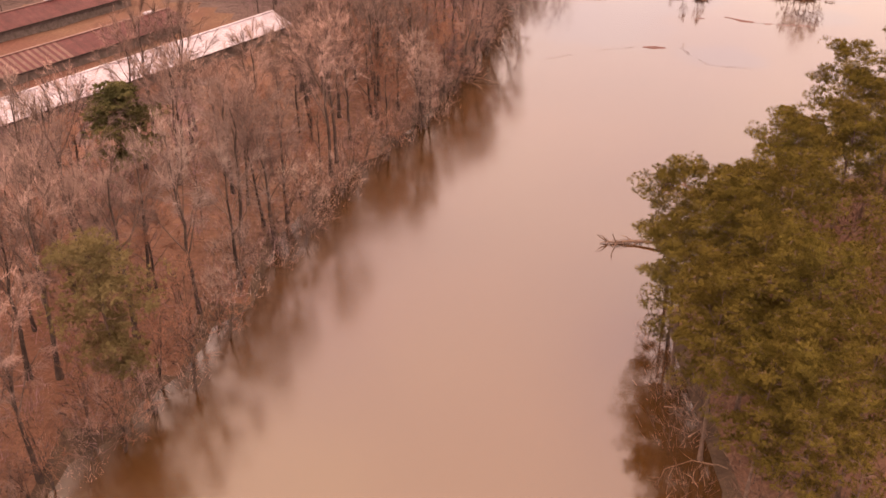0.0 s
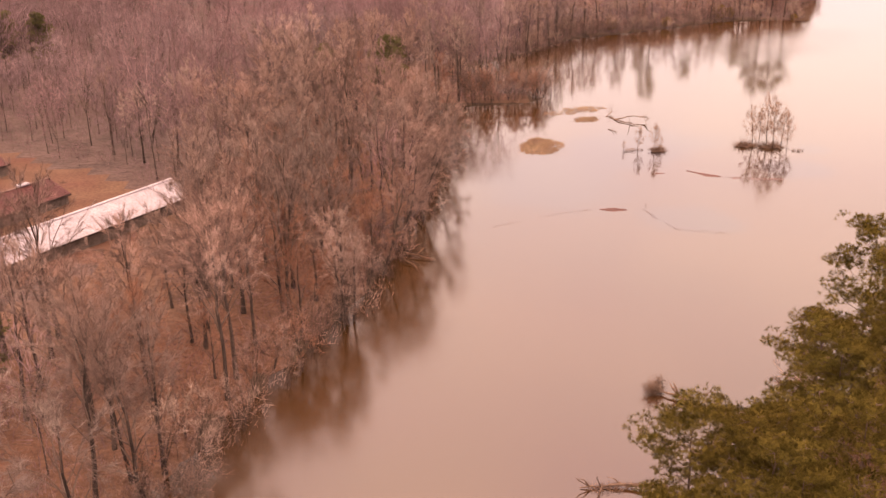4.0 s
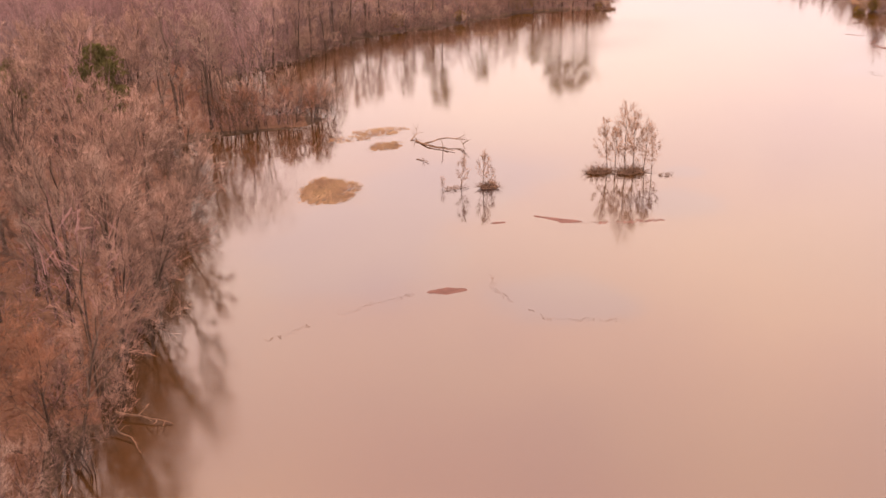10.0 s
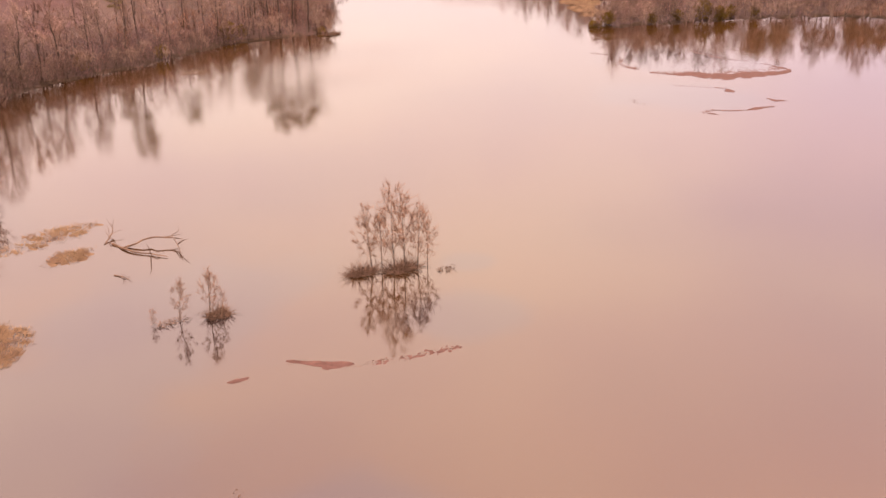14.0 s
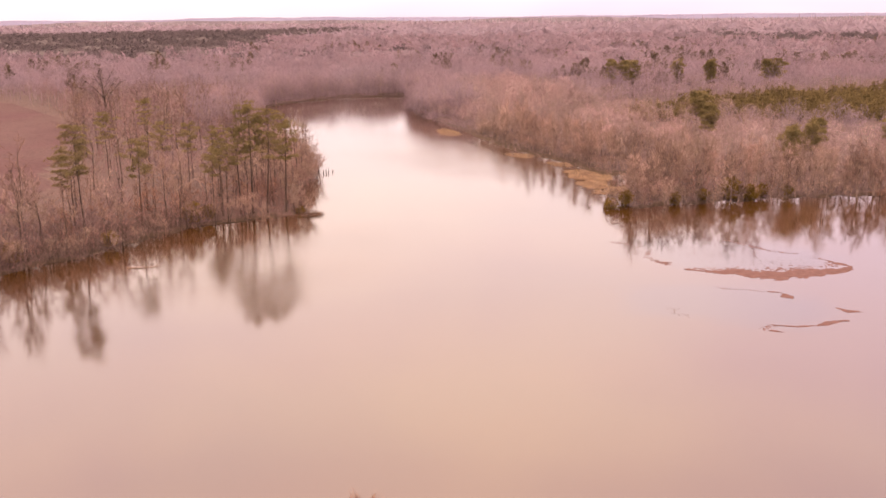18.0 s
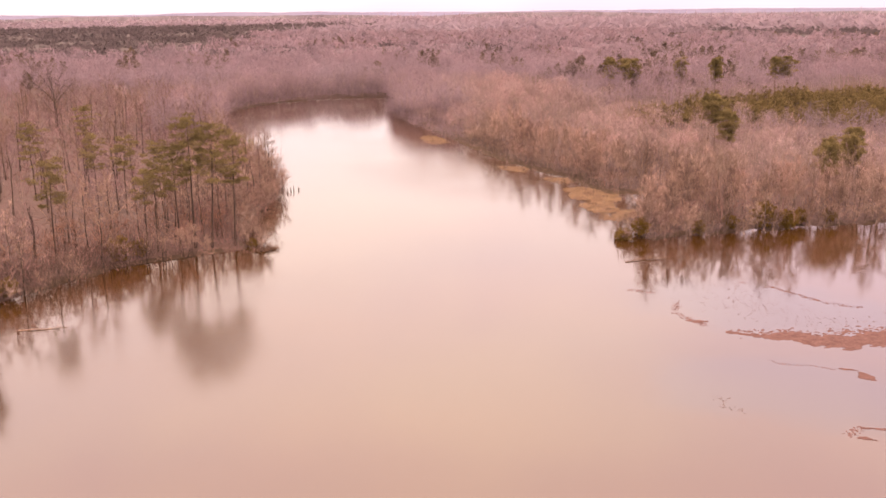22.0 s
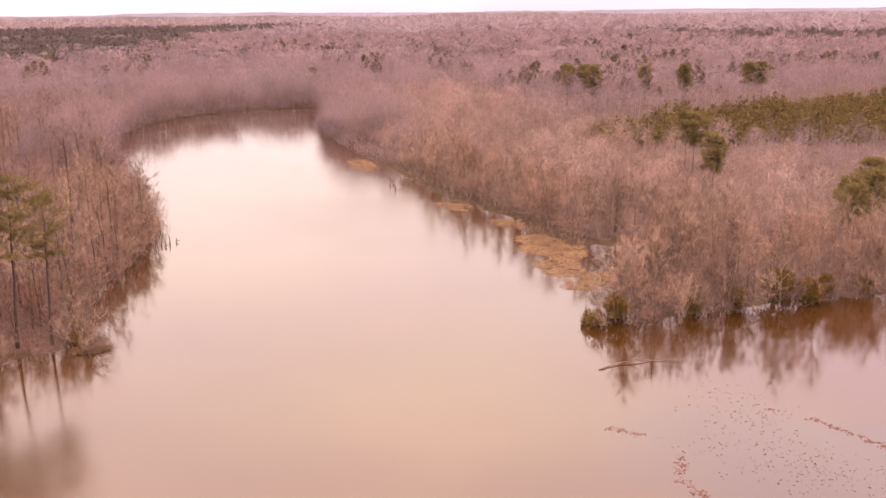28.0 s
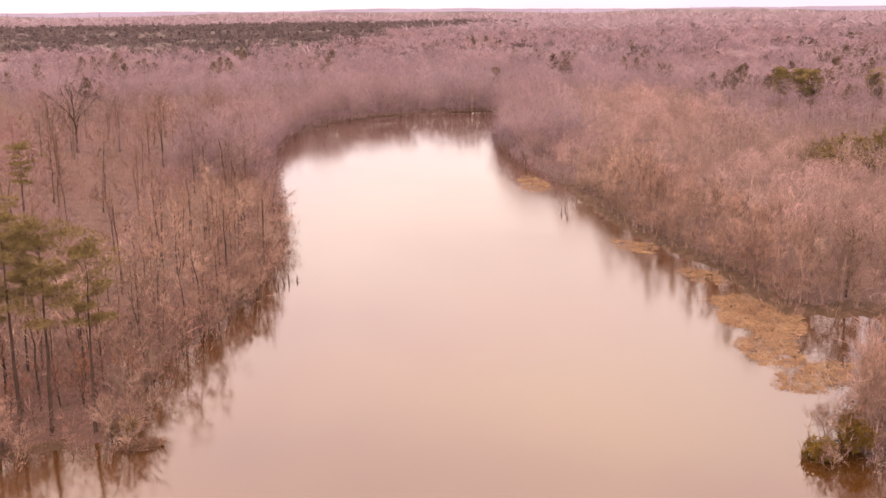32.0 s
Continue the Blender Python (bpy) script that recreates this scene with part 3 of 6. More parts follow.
def bare_tree(seed, h, base=0.5, spread=5.0, limbs=9, boughs=5, twigs=26, stems=1, twig=1.7, thick=0.045, lean=0.04, sides=5, rise=(22, 58), top=0.72, girth=1.0, flare=0.55):
    """A leafless tree: the trunk with its limbs, and the crown of boughs and twigs."""
    rng = np.random.RandomState(seed)
    wood, boughs_s, crown = Soup(), Soup(), Soup()
    for k in range(stems):
        tilt = rng.normal(size=2) * (lean if stems == 1 else 0.22)
        hh = h * rng.uniform(0.75, 1.0) if stems > 1 else h
        n_seg = 6 if sides > 3 else 3
        u = np.linspace(0, 1, n_seg)
        t = hh * top
        wob = 0.012 * h
        trunk = np.stack([tilt[0] * t * u + rng.normal(0, wob, n_seg) * u, tilt[1] * t * u + rng.normal(0, wob, n_seg) * u, t * u - 0.4 * (u == 0)], 1)
        r0 = girth * (0.0075 * h + 0.03) / math.sqrt(stems)
        rad = r0 * (1 - 0.7 * u)
        rad[0] *= 1.4
        wood.tube(trunk, rad, sides)
        turn = rng.uniform(0, 6.28)
        for i in range(limbs):
            f = (i + rng.uniform(0.2, 0.9)) / limbs
            s = base + (1.0 - base) * f
            turn += 2.4 + rng.normal(0, 0.35)
            p = np.array([np.interp(s, u, trunk[:, c]) for c in range(3)])
            elev = radians(rng.uniform(*rise) + 16 * f)
            reach = (hh - p[2]) / math.sin(min(elev + 0.2, 1.5))
            length = min(spread * rng.uniform(0.8, 1.25), reach * rng.uniform(0.85, 1.05))
            out = np.array([math.cos(turn), math.sin(turn), 0])
            pts = [p]
            m = 3 if sides > 3 else 2
            for j in range(m):
                e = elev + 0.3 * j / m + rng.normal(0, 0.1)
                pts.append(pts[-1] + length / m * (out * math.cos(e) + np.array([0, 0, math.sin(e)]) + rng.normal(0, 0.13, 3)))
            pts = np.array(pts)
            lr = np.interp(s, u, rad) * rng.uniform(0.45, 0.65)
            boughs_s.tube(pts, lr * np.linspace(1, 0.25, m + 1), 3)
            v = rng.uniform(0.15, 1.0, boughs) * m
            a = np.minimum(v.astype(int), m - 1)
            way = pts[a + 1] - pts[a]
            q = pts[a] + way * (v - a)[:, None]
            d = way / np.linalg.norm(way, axis=1)[:, None] + rng.normal(0, 0.75, (boughs, 3)) + np.array([0, 0, 0.2])
            d /= np.linalg.norm(d, axis=1)[:, None]
            tip = q + d * length * rng.uniform(0.25, 0.5, (boughs, 1))
            boughs_s.spikes(q, tip, max(thick * 0.9, lr * 0.35))
            kk = np.repeat(np.arange(boughs), twigs)
            w = rng.uniform(0.15, 1.0, (len(kk), 1))
            start = q[kk] + (tip - q)[kk] * w
            away = start - np.array([tilt[0] * t, tilt[1] * t, hh * 0.55])
            away /= np.linalg.norm(away, axis=1)[:, None] + 1e-9
            td = d[kk] * 0.3 + away * 0.35 + rng.normal(0, flare, (len(kk), 3)) + np.array([0, 0, 0.15])
            td /= np.linalg.norm(td, axis=1)[:, None]
            crown.slivers(start, start + td * twig * rng.uniform(0.45, 1.2, (len(kk), 1)), thick * rng.uniform(0.6, 1.3, len(kk)), rng, (tilt[0] * t, tilt[1] * t, hh * 0.42))
    return wood, boughs_s, crown


def broad_tree(seed, h, base=0.42, spread=5.0, limbs=11, boughs=8, twigs=54, twig=1.05, thick=0.03, girth=1.25, lean=0.04):
    """A leafless broad-crowned tree: limbs sweep up and out to a rounded dome of fine twigs."""
    rng = np.random.RandomState(seed)
    wood, boughs_s, crown = Soup(), Soup(), Soup()
    tilt = rng.normal(size=2) * lean
    u = np.linspace(0, 1, 8)
    t = h * 0.82
    trunk = np.stack([tilt[0] * t * u + rng.normal(0, 0.011 * h, 8) * u, tilt[1] * t * u + rng.normal(0, 0.011 * h, 8) * u, t * u - 0.4 * (u == 0)], 1)
    rad = girth * (0.0085 * h + 0.03) * (1 - 0.78 * u)
    rad[0] *= 1.5
    wood.tube(trunk, rad, 6)
    semi = np.array([spread, spread * rng.uniform(0.85, 1.1), h * (1 - base) * 0.5])
    mid = np.array([tilt[0] * t, tilt[1] * t, h * (1 + base) * 0.5])
    turn = rng.uniform(0, 6.28)
    for i in range(limbs):
        f = (i + rng.uniform(0.1, 0.9)) / limbs
        turn += 2.4 + rng.normal(0, 0.4)
        el = radians(-28 + 108 * f)
        tip = mid + semi * np.array([math.cos(el) * math.cos(turn), math.cos(el) * math.sin(turn), math.sin(el)]) * rng.uniform(0.72, 0.92)
        s = base * 0.78 + (0.92 - base * 0.78) * f * 0.9
        p = np.array([np.interp(s, u, trunk[:, c]) for c in range(3)])
        way = tip - p
        length = np.linalg.norm(way)
        bow = np.array([0, 0, 0.14 * length * (1 - f)]) + rng.normal(0, 0.07 * length, 3)
        k = np.linspace(0, 1, 5)[:, None]
        pts = p + way * k + bow * 4 * k * (k - 1) * -0.5 + rng.normal(0, 0.035 * length, (5, 3)) * k
        lr = np.interp(s, u, rad) * rng.uniform(0.42, 0.62)
        boughs_s.tube(pts, lr * np.array([1, 0.75, 0.55, 0.38, 0.2]), 4)
        v = rng.uniform(0.22, 1.0, boughs) ** 0.8 * 4
        a = np.minimum(v.astype(int), 3)
        seg = pts[a + 1] - pts[a]
        q = pts[a] + seg * (v - a)[:, None]
        away = q - mid + np.array([0, 0, 0.25 * semi[2]])
        away /= np.linalg.norm(away, axis=1)[:, None] + 1e-9
        d = 0.6 * seg / np.linalg.norm(seg, axis=1)[:, None] + 0.5 * away + rng.normal(0, 0.6, (boughs, 3)) + np.array([0, 0, 0.12])
        d /= np.linalg.norm(d, axis=1)[:, None]
        end = q + d * spread * rng.uniform(0.26, 0.5, (boughs, 1))
        boughs_s.spikes(q, end, np.maximum(thick * 1.1, lr * 0.3))
        kk = np.repeat(np.arange(boughs), twigs)
        w = rng.uniform(0.12, 1.0, (len(kk), 1))
        start = q[kk] + (end - q)[kk] * w
        out = start - mid
        out /= np.linalg.norm(out, axis=1)[:, None] + 1e-9
        td = d[kk] * 0.3 + out * 0.35 + rng.normal(0, 0.52, (len(kk), 3)) + np.array([0, 0, 0.2])
        td /= np.linalg.norm(td, axis=1)[:, None]
        crown.slivers(start, start + td * twig * rng.uniform(0.4, 1.2, (len(kk), 1)), thick * rng.uniform(0.6, 1.3, len(kk)), rng, mid - np.array([0, 0, 0.4 * semi[2]]))
    return wood, boughs_s, crown


def pine_tree(seed, h, base=0.45, spread=3.6, limbs=30, tufts=12, blades=7, reach=0.36, width=0.07, lean=0.03, sides=6, pads=2, pad=1.0, flat=0.62):
    """A pine: straight trunk, open limbs, needle tufts gathered at the limb ends."""
    rng = np.random.RandomState(seed)
    wood, crown = Soup(), Soup()
    u = np.linspace(0, 1, 8)
    tilt = rng.normal(size=2) * lean
    trunk = np.stack([tilt[0] * h * u + rng.normal(0, 0.006 * h, 8) * u, tilt[1] * h * u + rng.normal(0, 0.006 * h, 8) * u, h * 0.97 * u - 0.3 * (u == 0)], 1)
    rad = (0.0085 * h + 0.04) * (1 - 0.88 * u)
    rad[0] *= 1.3
    wood.tube(trunk, rad, sides)
    turn = rng.uniform(0, 6.28)
    centres, outs = [], []
    for i in range(limbs):
        s = base + (1 - base) * ((i + rng.uniform(0, 0.9)) / limbs)
        k = (s - base) / (1 - base)
        turn += 2.4 + rng.normal(0, 0.4)
        p = np.array([np.interp(s, u, trunk[:, c]) for c in range(3)])
        length = spread * rng.uniform(0.6, 1.15) * (0.55 + 0.75 * k if k < 0.45 else 1.12 - 0.62 * (k - 0.45) / 0.55)
        e = radians(rng.uniform(-8, 22) + 38 * k)
        out = np.array([math.cos(turn), math.sin(turn), 0])
        pts = [p]
        for j in range(3):
            pts.append(pts[-1] + length / 3 * (out * math.cos(e + 0.12 * j) + np.array([0, 0, math.sin(e + 0.12 * j)]) + rng.normal(0, 0.1, 3)))
        pts = np.array(pts)
        wood.tube(pts, np.interp(s, u, rad) * 0.36 * np.array([1, 0.7, 0.45, 0.2]), 3)
        for j in range(pads):
            v = 3.0 if j == 0 else rng.uniform(1.3, 2.8)
            i0 = min(int(v), 2)
            q = pts[i0] + (pts[i0 + 1] - pts[i0]) * (v - i0) + (rng.normal(0, 0.16 * length, 3) * np.array([1, 1, 0.3]) if j else 0)
            size = (0.5 + 0.2 * length) * rng.uniform(0.75, 1.25) * pad
            o = rng.normal(size=(tufts, 3))
            o[:, 2] = np.abs(o[:, 2]) * 0.8 - 0.15
            o /= np.linalg.norm(o, axis=1)[:, None]
            c = q + o * size * np.array([1, 1, flat]) * rng.uniform(0.6, 1.05, (tufts, 1))
            centres.append(c)
            outs.append(o)
            wood.spikes(np.repeat(q[None], 3, axis=0), c[:3], 0.03)
    centres, outs = np.concatenate(centres), np.concatenate(outs)
    crown.blades(centres, reach, width, blades, rng, up=0.25, lean=outs, pointed=True, round_from=outs)
    return wood, crown


def make_tree(name, soups, mats, label, category, group="", part_names=("trunk", "crown")):
    top = new(name)
    top.empty_display_size = 0.5
    if len(soups) == 3 and len(mats) == 2:
        mats, part_names = (mats[0], BRANCH, mats[1]), (part_names[0], "branchwork", part_names[1])
    for pn, s, m in zip(part_names, soups, mats):
        soup_part(pn, s, m, top)
    return tagged(top, label, category, group)


def scatter(seed, xs, ys, spacing, keep):
    """Jittered grid of places inside keep(x, y)."""
    rng = np.random.RandomState(seed)
    x, y = np.meshgrid(np.arange(xs[0], xs[1], spacing), np.arange(ys[0], ys[1], spacing))
    x = (x + rng.uniform(-0.45, 0.45, x.shape) * spacing).ravel()
    y = (y + rng.uniform(-0.45, 0.45, y.shape) * spacing).ravel()
    ok = keep(x, y)
    x, y = x[ok], y[ok]
    order = rng.permutation(len(x))
    return x[order], y[order]


def place_trees(protos, xs, ys, seed, low=0.8, high=1.15):
    """The first prototypes are moved to the first places, the rest are copies."""
    rng = np.random.RandomState(seed)
    z = ground_height(xs, ys)
    used = set()
    for x, y, g in zip(xs, ys, z):
        k = rng.randint(len(protos))
        s = rng.uniform(low, high)
        m = pose(x, y, max(g, -0.6) - 0.05, rng.normal(0, 2), rng.normal(0, 2), rng.uniform(0, 360))
        if k in used:
            ob = copy_thing(protos[k], m)
        else:
            ob = protos[k]
            used.add(k)
            ob.matrix_basis = m
        ob.scale = (s * rng.uniform(0.9, 1.1), s * rng.uniform(0.9, 1.1), s)
    for k, ob in enumerate(protos):
        if k not in used:
            for o in (*ob.children_recursive, ob):
                bpy.data.objects.remove(o)


def stuff(name, soups_list, mats, xs, ys, seed, label, category, low=0.75, high=1.2, lift=0.0, size_at=None):
    """Many trees in one object: the wood and the twigs keep their own materials."""
    rng = np.random.RandomState(seed)
    z = ground_height(xs, ys) + lift
    kind_of = rng.randint(len(soups_list), size=len(xs))
    tone = 0.5 * rng.uniform(0, 1, len(xs)) + 0.25 * hash_noise(xs / 11.0, ys / 11.0, seed + 1) + 0.25 * hash_noise(xs / 38.0, ys / 38.0, seed + 2)
    swell = 0.72 + 0.5 * hash_noise(xs / 17.0, ys / 17.0, seed)
    if size_at is not None:
        swell = swell * size_at(xs, ys)
    all_v, all_f, all_m, all_t, all_n, count = [], [], [], [], [], 0
    for k, soups in enumerate(soups_list):
        pick = np.where(kind_of == k)[0]
        if not len(pick):
            continue
        s = rng.uniform(low, high, len(pick)) * swell[pick]
        a = rng.uniform(0, 6.283, len(pick))
        c, si = np.cos(a) * s, np.sin(a) * s
        for mi, soup in enumerate(soups):
            v, f = soup.arrays()
            X = c[:, None] * v[:, 0] - si[:, None] * v[:, 1] + xs[pick][:, None]
            Y = si[:, None] * v[:, 0] + c[:, None] * v[:, 1] + ys[pick][:, None]
            Z = s[:, None] * v[:, 2] + np.maximum(z[pick], -0.5)[:, None]
            F = f[None] + (np.arange(len(pick)) * len(v))[:, None, None] + count
            all_v.append(np.stack([X, Y, Z], -1).reshape(-1, 3))
            all_f.append(F.reshape(-1, 3))
            sn = soup.soft_normals()
            sn = np.zeros(v.shape) if sn is None else sn
            NX = np.cos(a)[:, None] * sn[:, 0] - np.sin(a)[:, None] * sn[:, 1]
            NY = np.sin(a)[:, None] * sn[:, 0] + np.cos(a)[:, None] * sn[:, 1]
            all_n.append(np.stack([NX, NY, np.broadcast_to(sn[:, 2], NX.shape)], -1).reshape(-1, 3))
            all_t.append(np.repeat(tone[pick], len(v)))
            all_m.append(np.full(len(pick) * len(f), mi, np.int32))
            count += len(pick) * len(v)
    me = mesh_from(name, np.concatenate(all_v), np.concatenate(all_f), mats[0], normals=np.concatenate(all_n))
    for m in mats[1:]:
        me.materials.append(m)
    me.polygons.foreach_set("material_index", np.concatenate(all_m))
    me.attributes.new("tone", "FLOAT", "POINT").data.foreach_set("value", np.concatenate(all_t).astype(np.float32))
    return tagged(new(name, me), label, category, kind="stuff")

def far_tree(seed, h, spread, twigs=30, thick=0.34, limbs=0, girth=0.17, low=-0.35, up=0.0, slim=0.06, cover=0.22):
    """A leafless tree seen from afar: limbs and twigs fan out to a rounded crown."""
    rng = np.random.RandomState(seed)
    wood, crown = Soup(), Soup()
    wood.spikes([(0, 0, -0.3)], [(rng.normal(0, 0.4), rng.normal(0, 0.4), h * 0.8)], girth)
    size = np.array([spread, spread, h * 0.44])
    mid = np.array([0, 0, h * 0.56])
    if limbs:
        a = rng.uniform(0, 6.283, limbs)
        b = np.stack([0 * a, 0 * a, h * rng.uniform(0.25, 0.6, limbs)], 1)
        e = np.stack([np.cos(a), np.sin(a), rng.uniform(0.5, 1.6, limbs)], 1)
        e /= np.linalg.norm(e, axis=1)[:, None]
        wood.spikes(b, mid + e * size * 0.85, girth * 0.5)
    # half of the twigs are fine sprays lying along the crown's rounded outside
    count = twigs // 2
    d = rng.normal(size=(count, 3))
    d[:, 2] = np.abs(d[:, 2]) * 1.1 + low
    d /= np.linalg.norm(d, axis=1)[:, None]
    lump = 0.72 + 0.5 * hash_noise(d[:, 0:1] * 2.2 + seed, d[:, 1:2] * 2.2 + d[:, 2:3], seed)
    c = mid + d * size * lump * rng.uniform(0.7, 0.95, (count, 1))
    out = d / size * spread
    out /= np.linalg.norm(out, axis=1)[:, None]
    n = out + np.array([0, 0, 0.25]) + rng.normal(0, 0.12, out.shape)
    n /= np.linalg.norm(n, axis=1)[:, None]
    tilted = out + rng.normal(0, 0.3, out.shape)
    t1 = np.cross(tilted, rng.normal(size=out.shape))
    t1[:, 2] = np.abs(t1[:, 2]) + 0.35
    t1 -= tilted * ((t1 * tilted).sum(axis=1) / (tilted * tilted).sum(axis=1))[:, None]
    t1 /= np.linalg.norm(t1, axis=1)[:, None]
    t2 = np.cross(tilted, t1)
    t2 /= np.linalg.norm(t2, axis=1)[:, None]
    reach = math.sqrt(cover * 6.28 * spread * spread / (count * 1.4 * slim)) * rng.uniform(0.6, 1.35, (count, 1))
    k = np.arange(count)[:, None] * 3
    crown.add(np.stack([c + t1 * reach, c - t1 * reach * 0.4 + t2 * reach * slim, c - t1 * reach * 0.4 - t2 * reach * slim], 1).reshape(-1, 3), k + [0, 1, 2], np.repeat(n, 3, axis=0))
    twigs -= count
    d = rng.normal(size=(twigs, 3))
    d[:, 2] = np.abs(d[:, 2]) * 1.1 + low
    d /= np.linalg.norm(d, axis=1)[:, None]
    lump = 0.72 + 0.5 * hash_noise(d[:, 0:1] * 2.2 + seed, d[:, 1:2] * 2.2 + d[:, 2:3], seed)
    r = rng.uniform(0.75, 1.05, (twigs, 1)) * lump
    s = mid + d * size * (r - rng.uniform(0.25, 0.45, (twigs, 1))) + rng.normal(0, 0.25, (twigs, 3))
    e = mid + d * size * r + np.array([0, 0, 0.3]) + rng.normal(0, 0.45, (twigs, 3))
    if up:
        # slender stems rise instead of fanning out
        s = e - np.array([0, 0, up * h]) * rng.uniform(0.5, 1.2, (twigs, 1)) - d * size * np.array([0.22, 0.22, 0])
    crown.slivers(s, e, thick * rng.uniform(0.6, 1.4, twigs), rng, mid - np.array([0, 0, 0.2 * h]))
    return wood, crown


def far_pine(seed, h, spread, clumps=18, per=5, base=0.4, reach=0.42, wide=0.15):
    """A pine seen from afar."""
    rng = np.random.RandomState(seed)
    wood, crown = Soup(), Soup()
    wood.spikes([(0, 0, -0.3)], [(0, 0, h * 0.96)], 0.2)
    k = (np.arange(clumps) + rng.uniform(0, 1, clumps)) / clumps
    a = rng.uniform(0, 6.283, clumps)
    r = spread * (1 - 0.75 * k) * rng.uniform(0.3, 1, clumps)
    c = np.stack([r * np.cos(a), r * np.sin(a), h * (base + (0.95 - base) * k)], 1)
    out = c - np.array([0, 0, h * base])
    crown.blades(c, spread * reach, spread * wide, per, rng, up=0.3, round_from=out / (np.linalg.norm(out, axis=1)[:, None] + 1e-9))
    return wood, crown


# ---------------------------------------------------------------- wooded bank
def ahead(x, y):
    a = np.degrees(np.arctan2(x - 60, y - 60))
    return (a > -62) & (a < 78)


GLADES = ((3.4, 154.5, 4.5), (2, 148.5, 5), (-7.5, 137, 5), (-9, 130.5, 5), (-43, 119, 5), (-39, 111, 8), (-36, 103, 6), (-30, 73, 7), (-27, 64, 7.5), (3, 238, 5), (3, 230, 6), (3, 222, 5.5), (-11, 252, 5), (-32, 154, 6), (-37, 162, 6), (-29.5, 141, 5.5), (-34, 146, 5))


def near_bank(x, y):
    d = inland(x, y)
    s, o = yard_coords(x, y)
    verge = (s > 20) & (s < 126) & (o < -120)
    return (d > 1.0) & (d < 34) & ~in_yard(x, y) & ~verge & (x < 30) & (x > -95) & ((x < 8) | (y > 140)) & clear_of(x, y, GLADES)


TALL_LABEL = "tall bare deciduous tree with grey-brown trunk in winter"
tall = [make_tree("bare_tree", broad_tree(100 + i, 18.0 + 0.9 * i, base=0.36 + 0.07 * (i % 3), spread=4.6 + 0.35 * (i % 4)), (BARK, LIMB, TWIG),
                  TALL_LABEL, "tree", "bare trees of the wooded bank", ("trunk", "branchwork", "crown")) for i in range(6)]
tall.append(make_tree("bare_tree", broad_tree(131, 14, base=0.25, spread=4.6, limbs=12, boughs=8, twigs=52, twig=1.1, thick=0.03), (BARK, LIMB, TWIG_RED),
                      "bare maple tree with a haze of red buds", "tree", "bare trees of the wooded bank", ("trunk", "branchwork", "crown")))
red_maple = tall[-1]
bx, by = scatter(3, (-100, 32), (34, 262), 6.3, near_bank)
place_trees(tall, bx[:165], by[:165], 4)


for k, (x, y, sc) in enumerate(((-0.5, 157, 0.85), (-9, 137.5, 0.9), (3.5, 172, 0.75), (33, 256.5, 0.5), (38.5, 258.5, 0.42), (26, 256, 0.5), (-18, 128, 0.7))):
    ob = copy_thing(red_maple, pose(x, y, land_at(x, y) - 0.05, 0, 0, 70 * k))
    ob.scale = (sc, sc, sc)


# trees that lean out over the water
for k, (x, y, sc, tilt_x, tilt_y) in enumerate(((7.2, 184, 0.85, 8, 20), (6.2, 180, 0.75, -6, 26), (9.2, 195, 0.72, 10, 22), (4.0, 168, 0.8, 6, 14), (1.0, 156.5, 0.78, -8, 12), (11.2, 207, 0.7, 4, 18), (-2.9, 142.2, 0.7, 2, 7), (-3.6, 141.4, 0.75, 9, -6), (-4.4, 142.6, 0.66, -8, 4), (12.2, 218, 0.7, 0, 16))):
    ob = copy_thing(tall[(k * 5) % 6], pose(x, y, max(land_at(x, y), -0.2) - 0.05, tilt_x, tilt_y, 0))
    ob.scale = (sc, sc, sc)


for k, (x, y, sc) in enumerate(((-22.5, 152, 0.92), (-26, 146.5, 0.74), (-20.5, 155, 1.0), (-31, 148.5, 0.72))):
    ob = copy_thing(tall[k % 3], pose(x, y, land_at(x, y) - 0.05, 0, 0, 130 * k))
    ob.scale = (sc, sc, sc)


# tall trees at the head of the marshy cove, mirrored in calm water
for k, (x, y, sc) in enumerate(((44.5, 316.5, 0.9), (48.5, 321, 1.0), (53, 325.5, 0.85), (56.5, 333, 1.0), (62, 341, 0.95), (67, 344, 0.8), (72, 346, 0.95), (79, 350, 0.85), (38, 311, 0.9), (30, 306, 0.85), (24, 295, 0.9))):
    ob = copy_thing(tall[(k * 3 + 1) % 6], pose(x, y, land_at(x, y) - 0.05, 0, 0, 83 * k))
    ob.scale = (sc, sc, sc)


def shrub_soups(seed, h, stems=4):
    return bare_tree(seed, h, base=0.25, spread=2.6, limbs=4, boughs=3, twigs=15, stems=stems, twig=0.85, thick=0.028, flare=0.6, sides=3, top=0.75, rise=(30, 60))


shrubs = [make_tree("bare_shrub", shrub_soups(200 + i, 4.6 + 0.7 * i), (BARK, BARK, (TWIG, TWIG, TWIG, TWIG_PALE, TWIG_RED)[i]),
                    "pale bare many-stemmed shrub leaning over the water's edge", "shrub", "bare shrubs along the wooded bank", ("stem", "branchwork", "crown")) for i in range(5)]
sx, sy = scatter(7, (-90, 46), (34, 270), 3.6, lambda x, y: (np.abs(inland(x, y) - 1.2) < 2.4) & (x > -60) & ((x < 8) | (y > 140)))
place_trees(shrubs, sx[:150], sy[:150], 8, 0.8, 1.5)

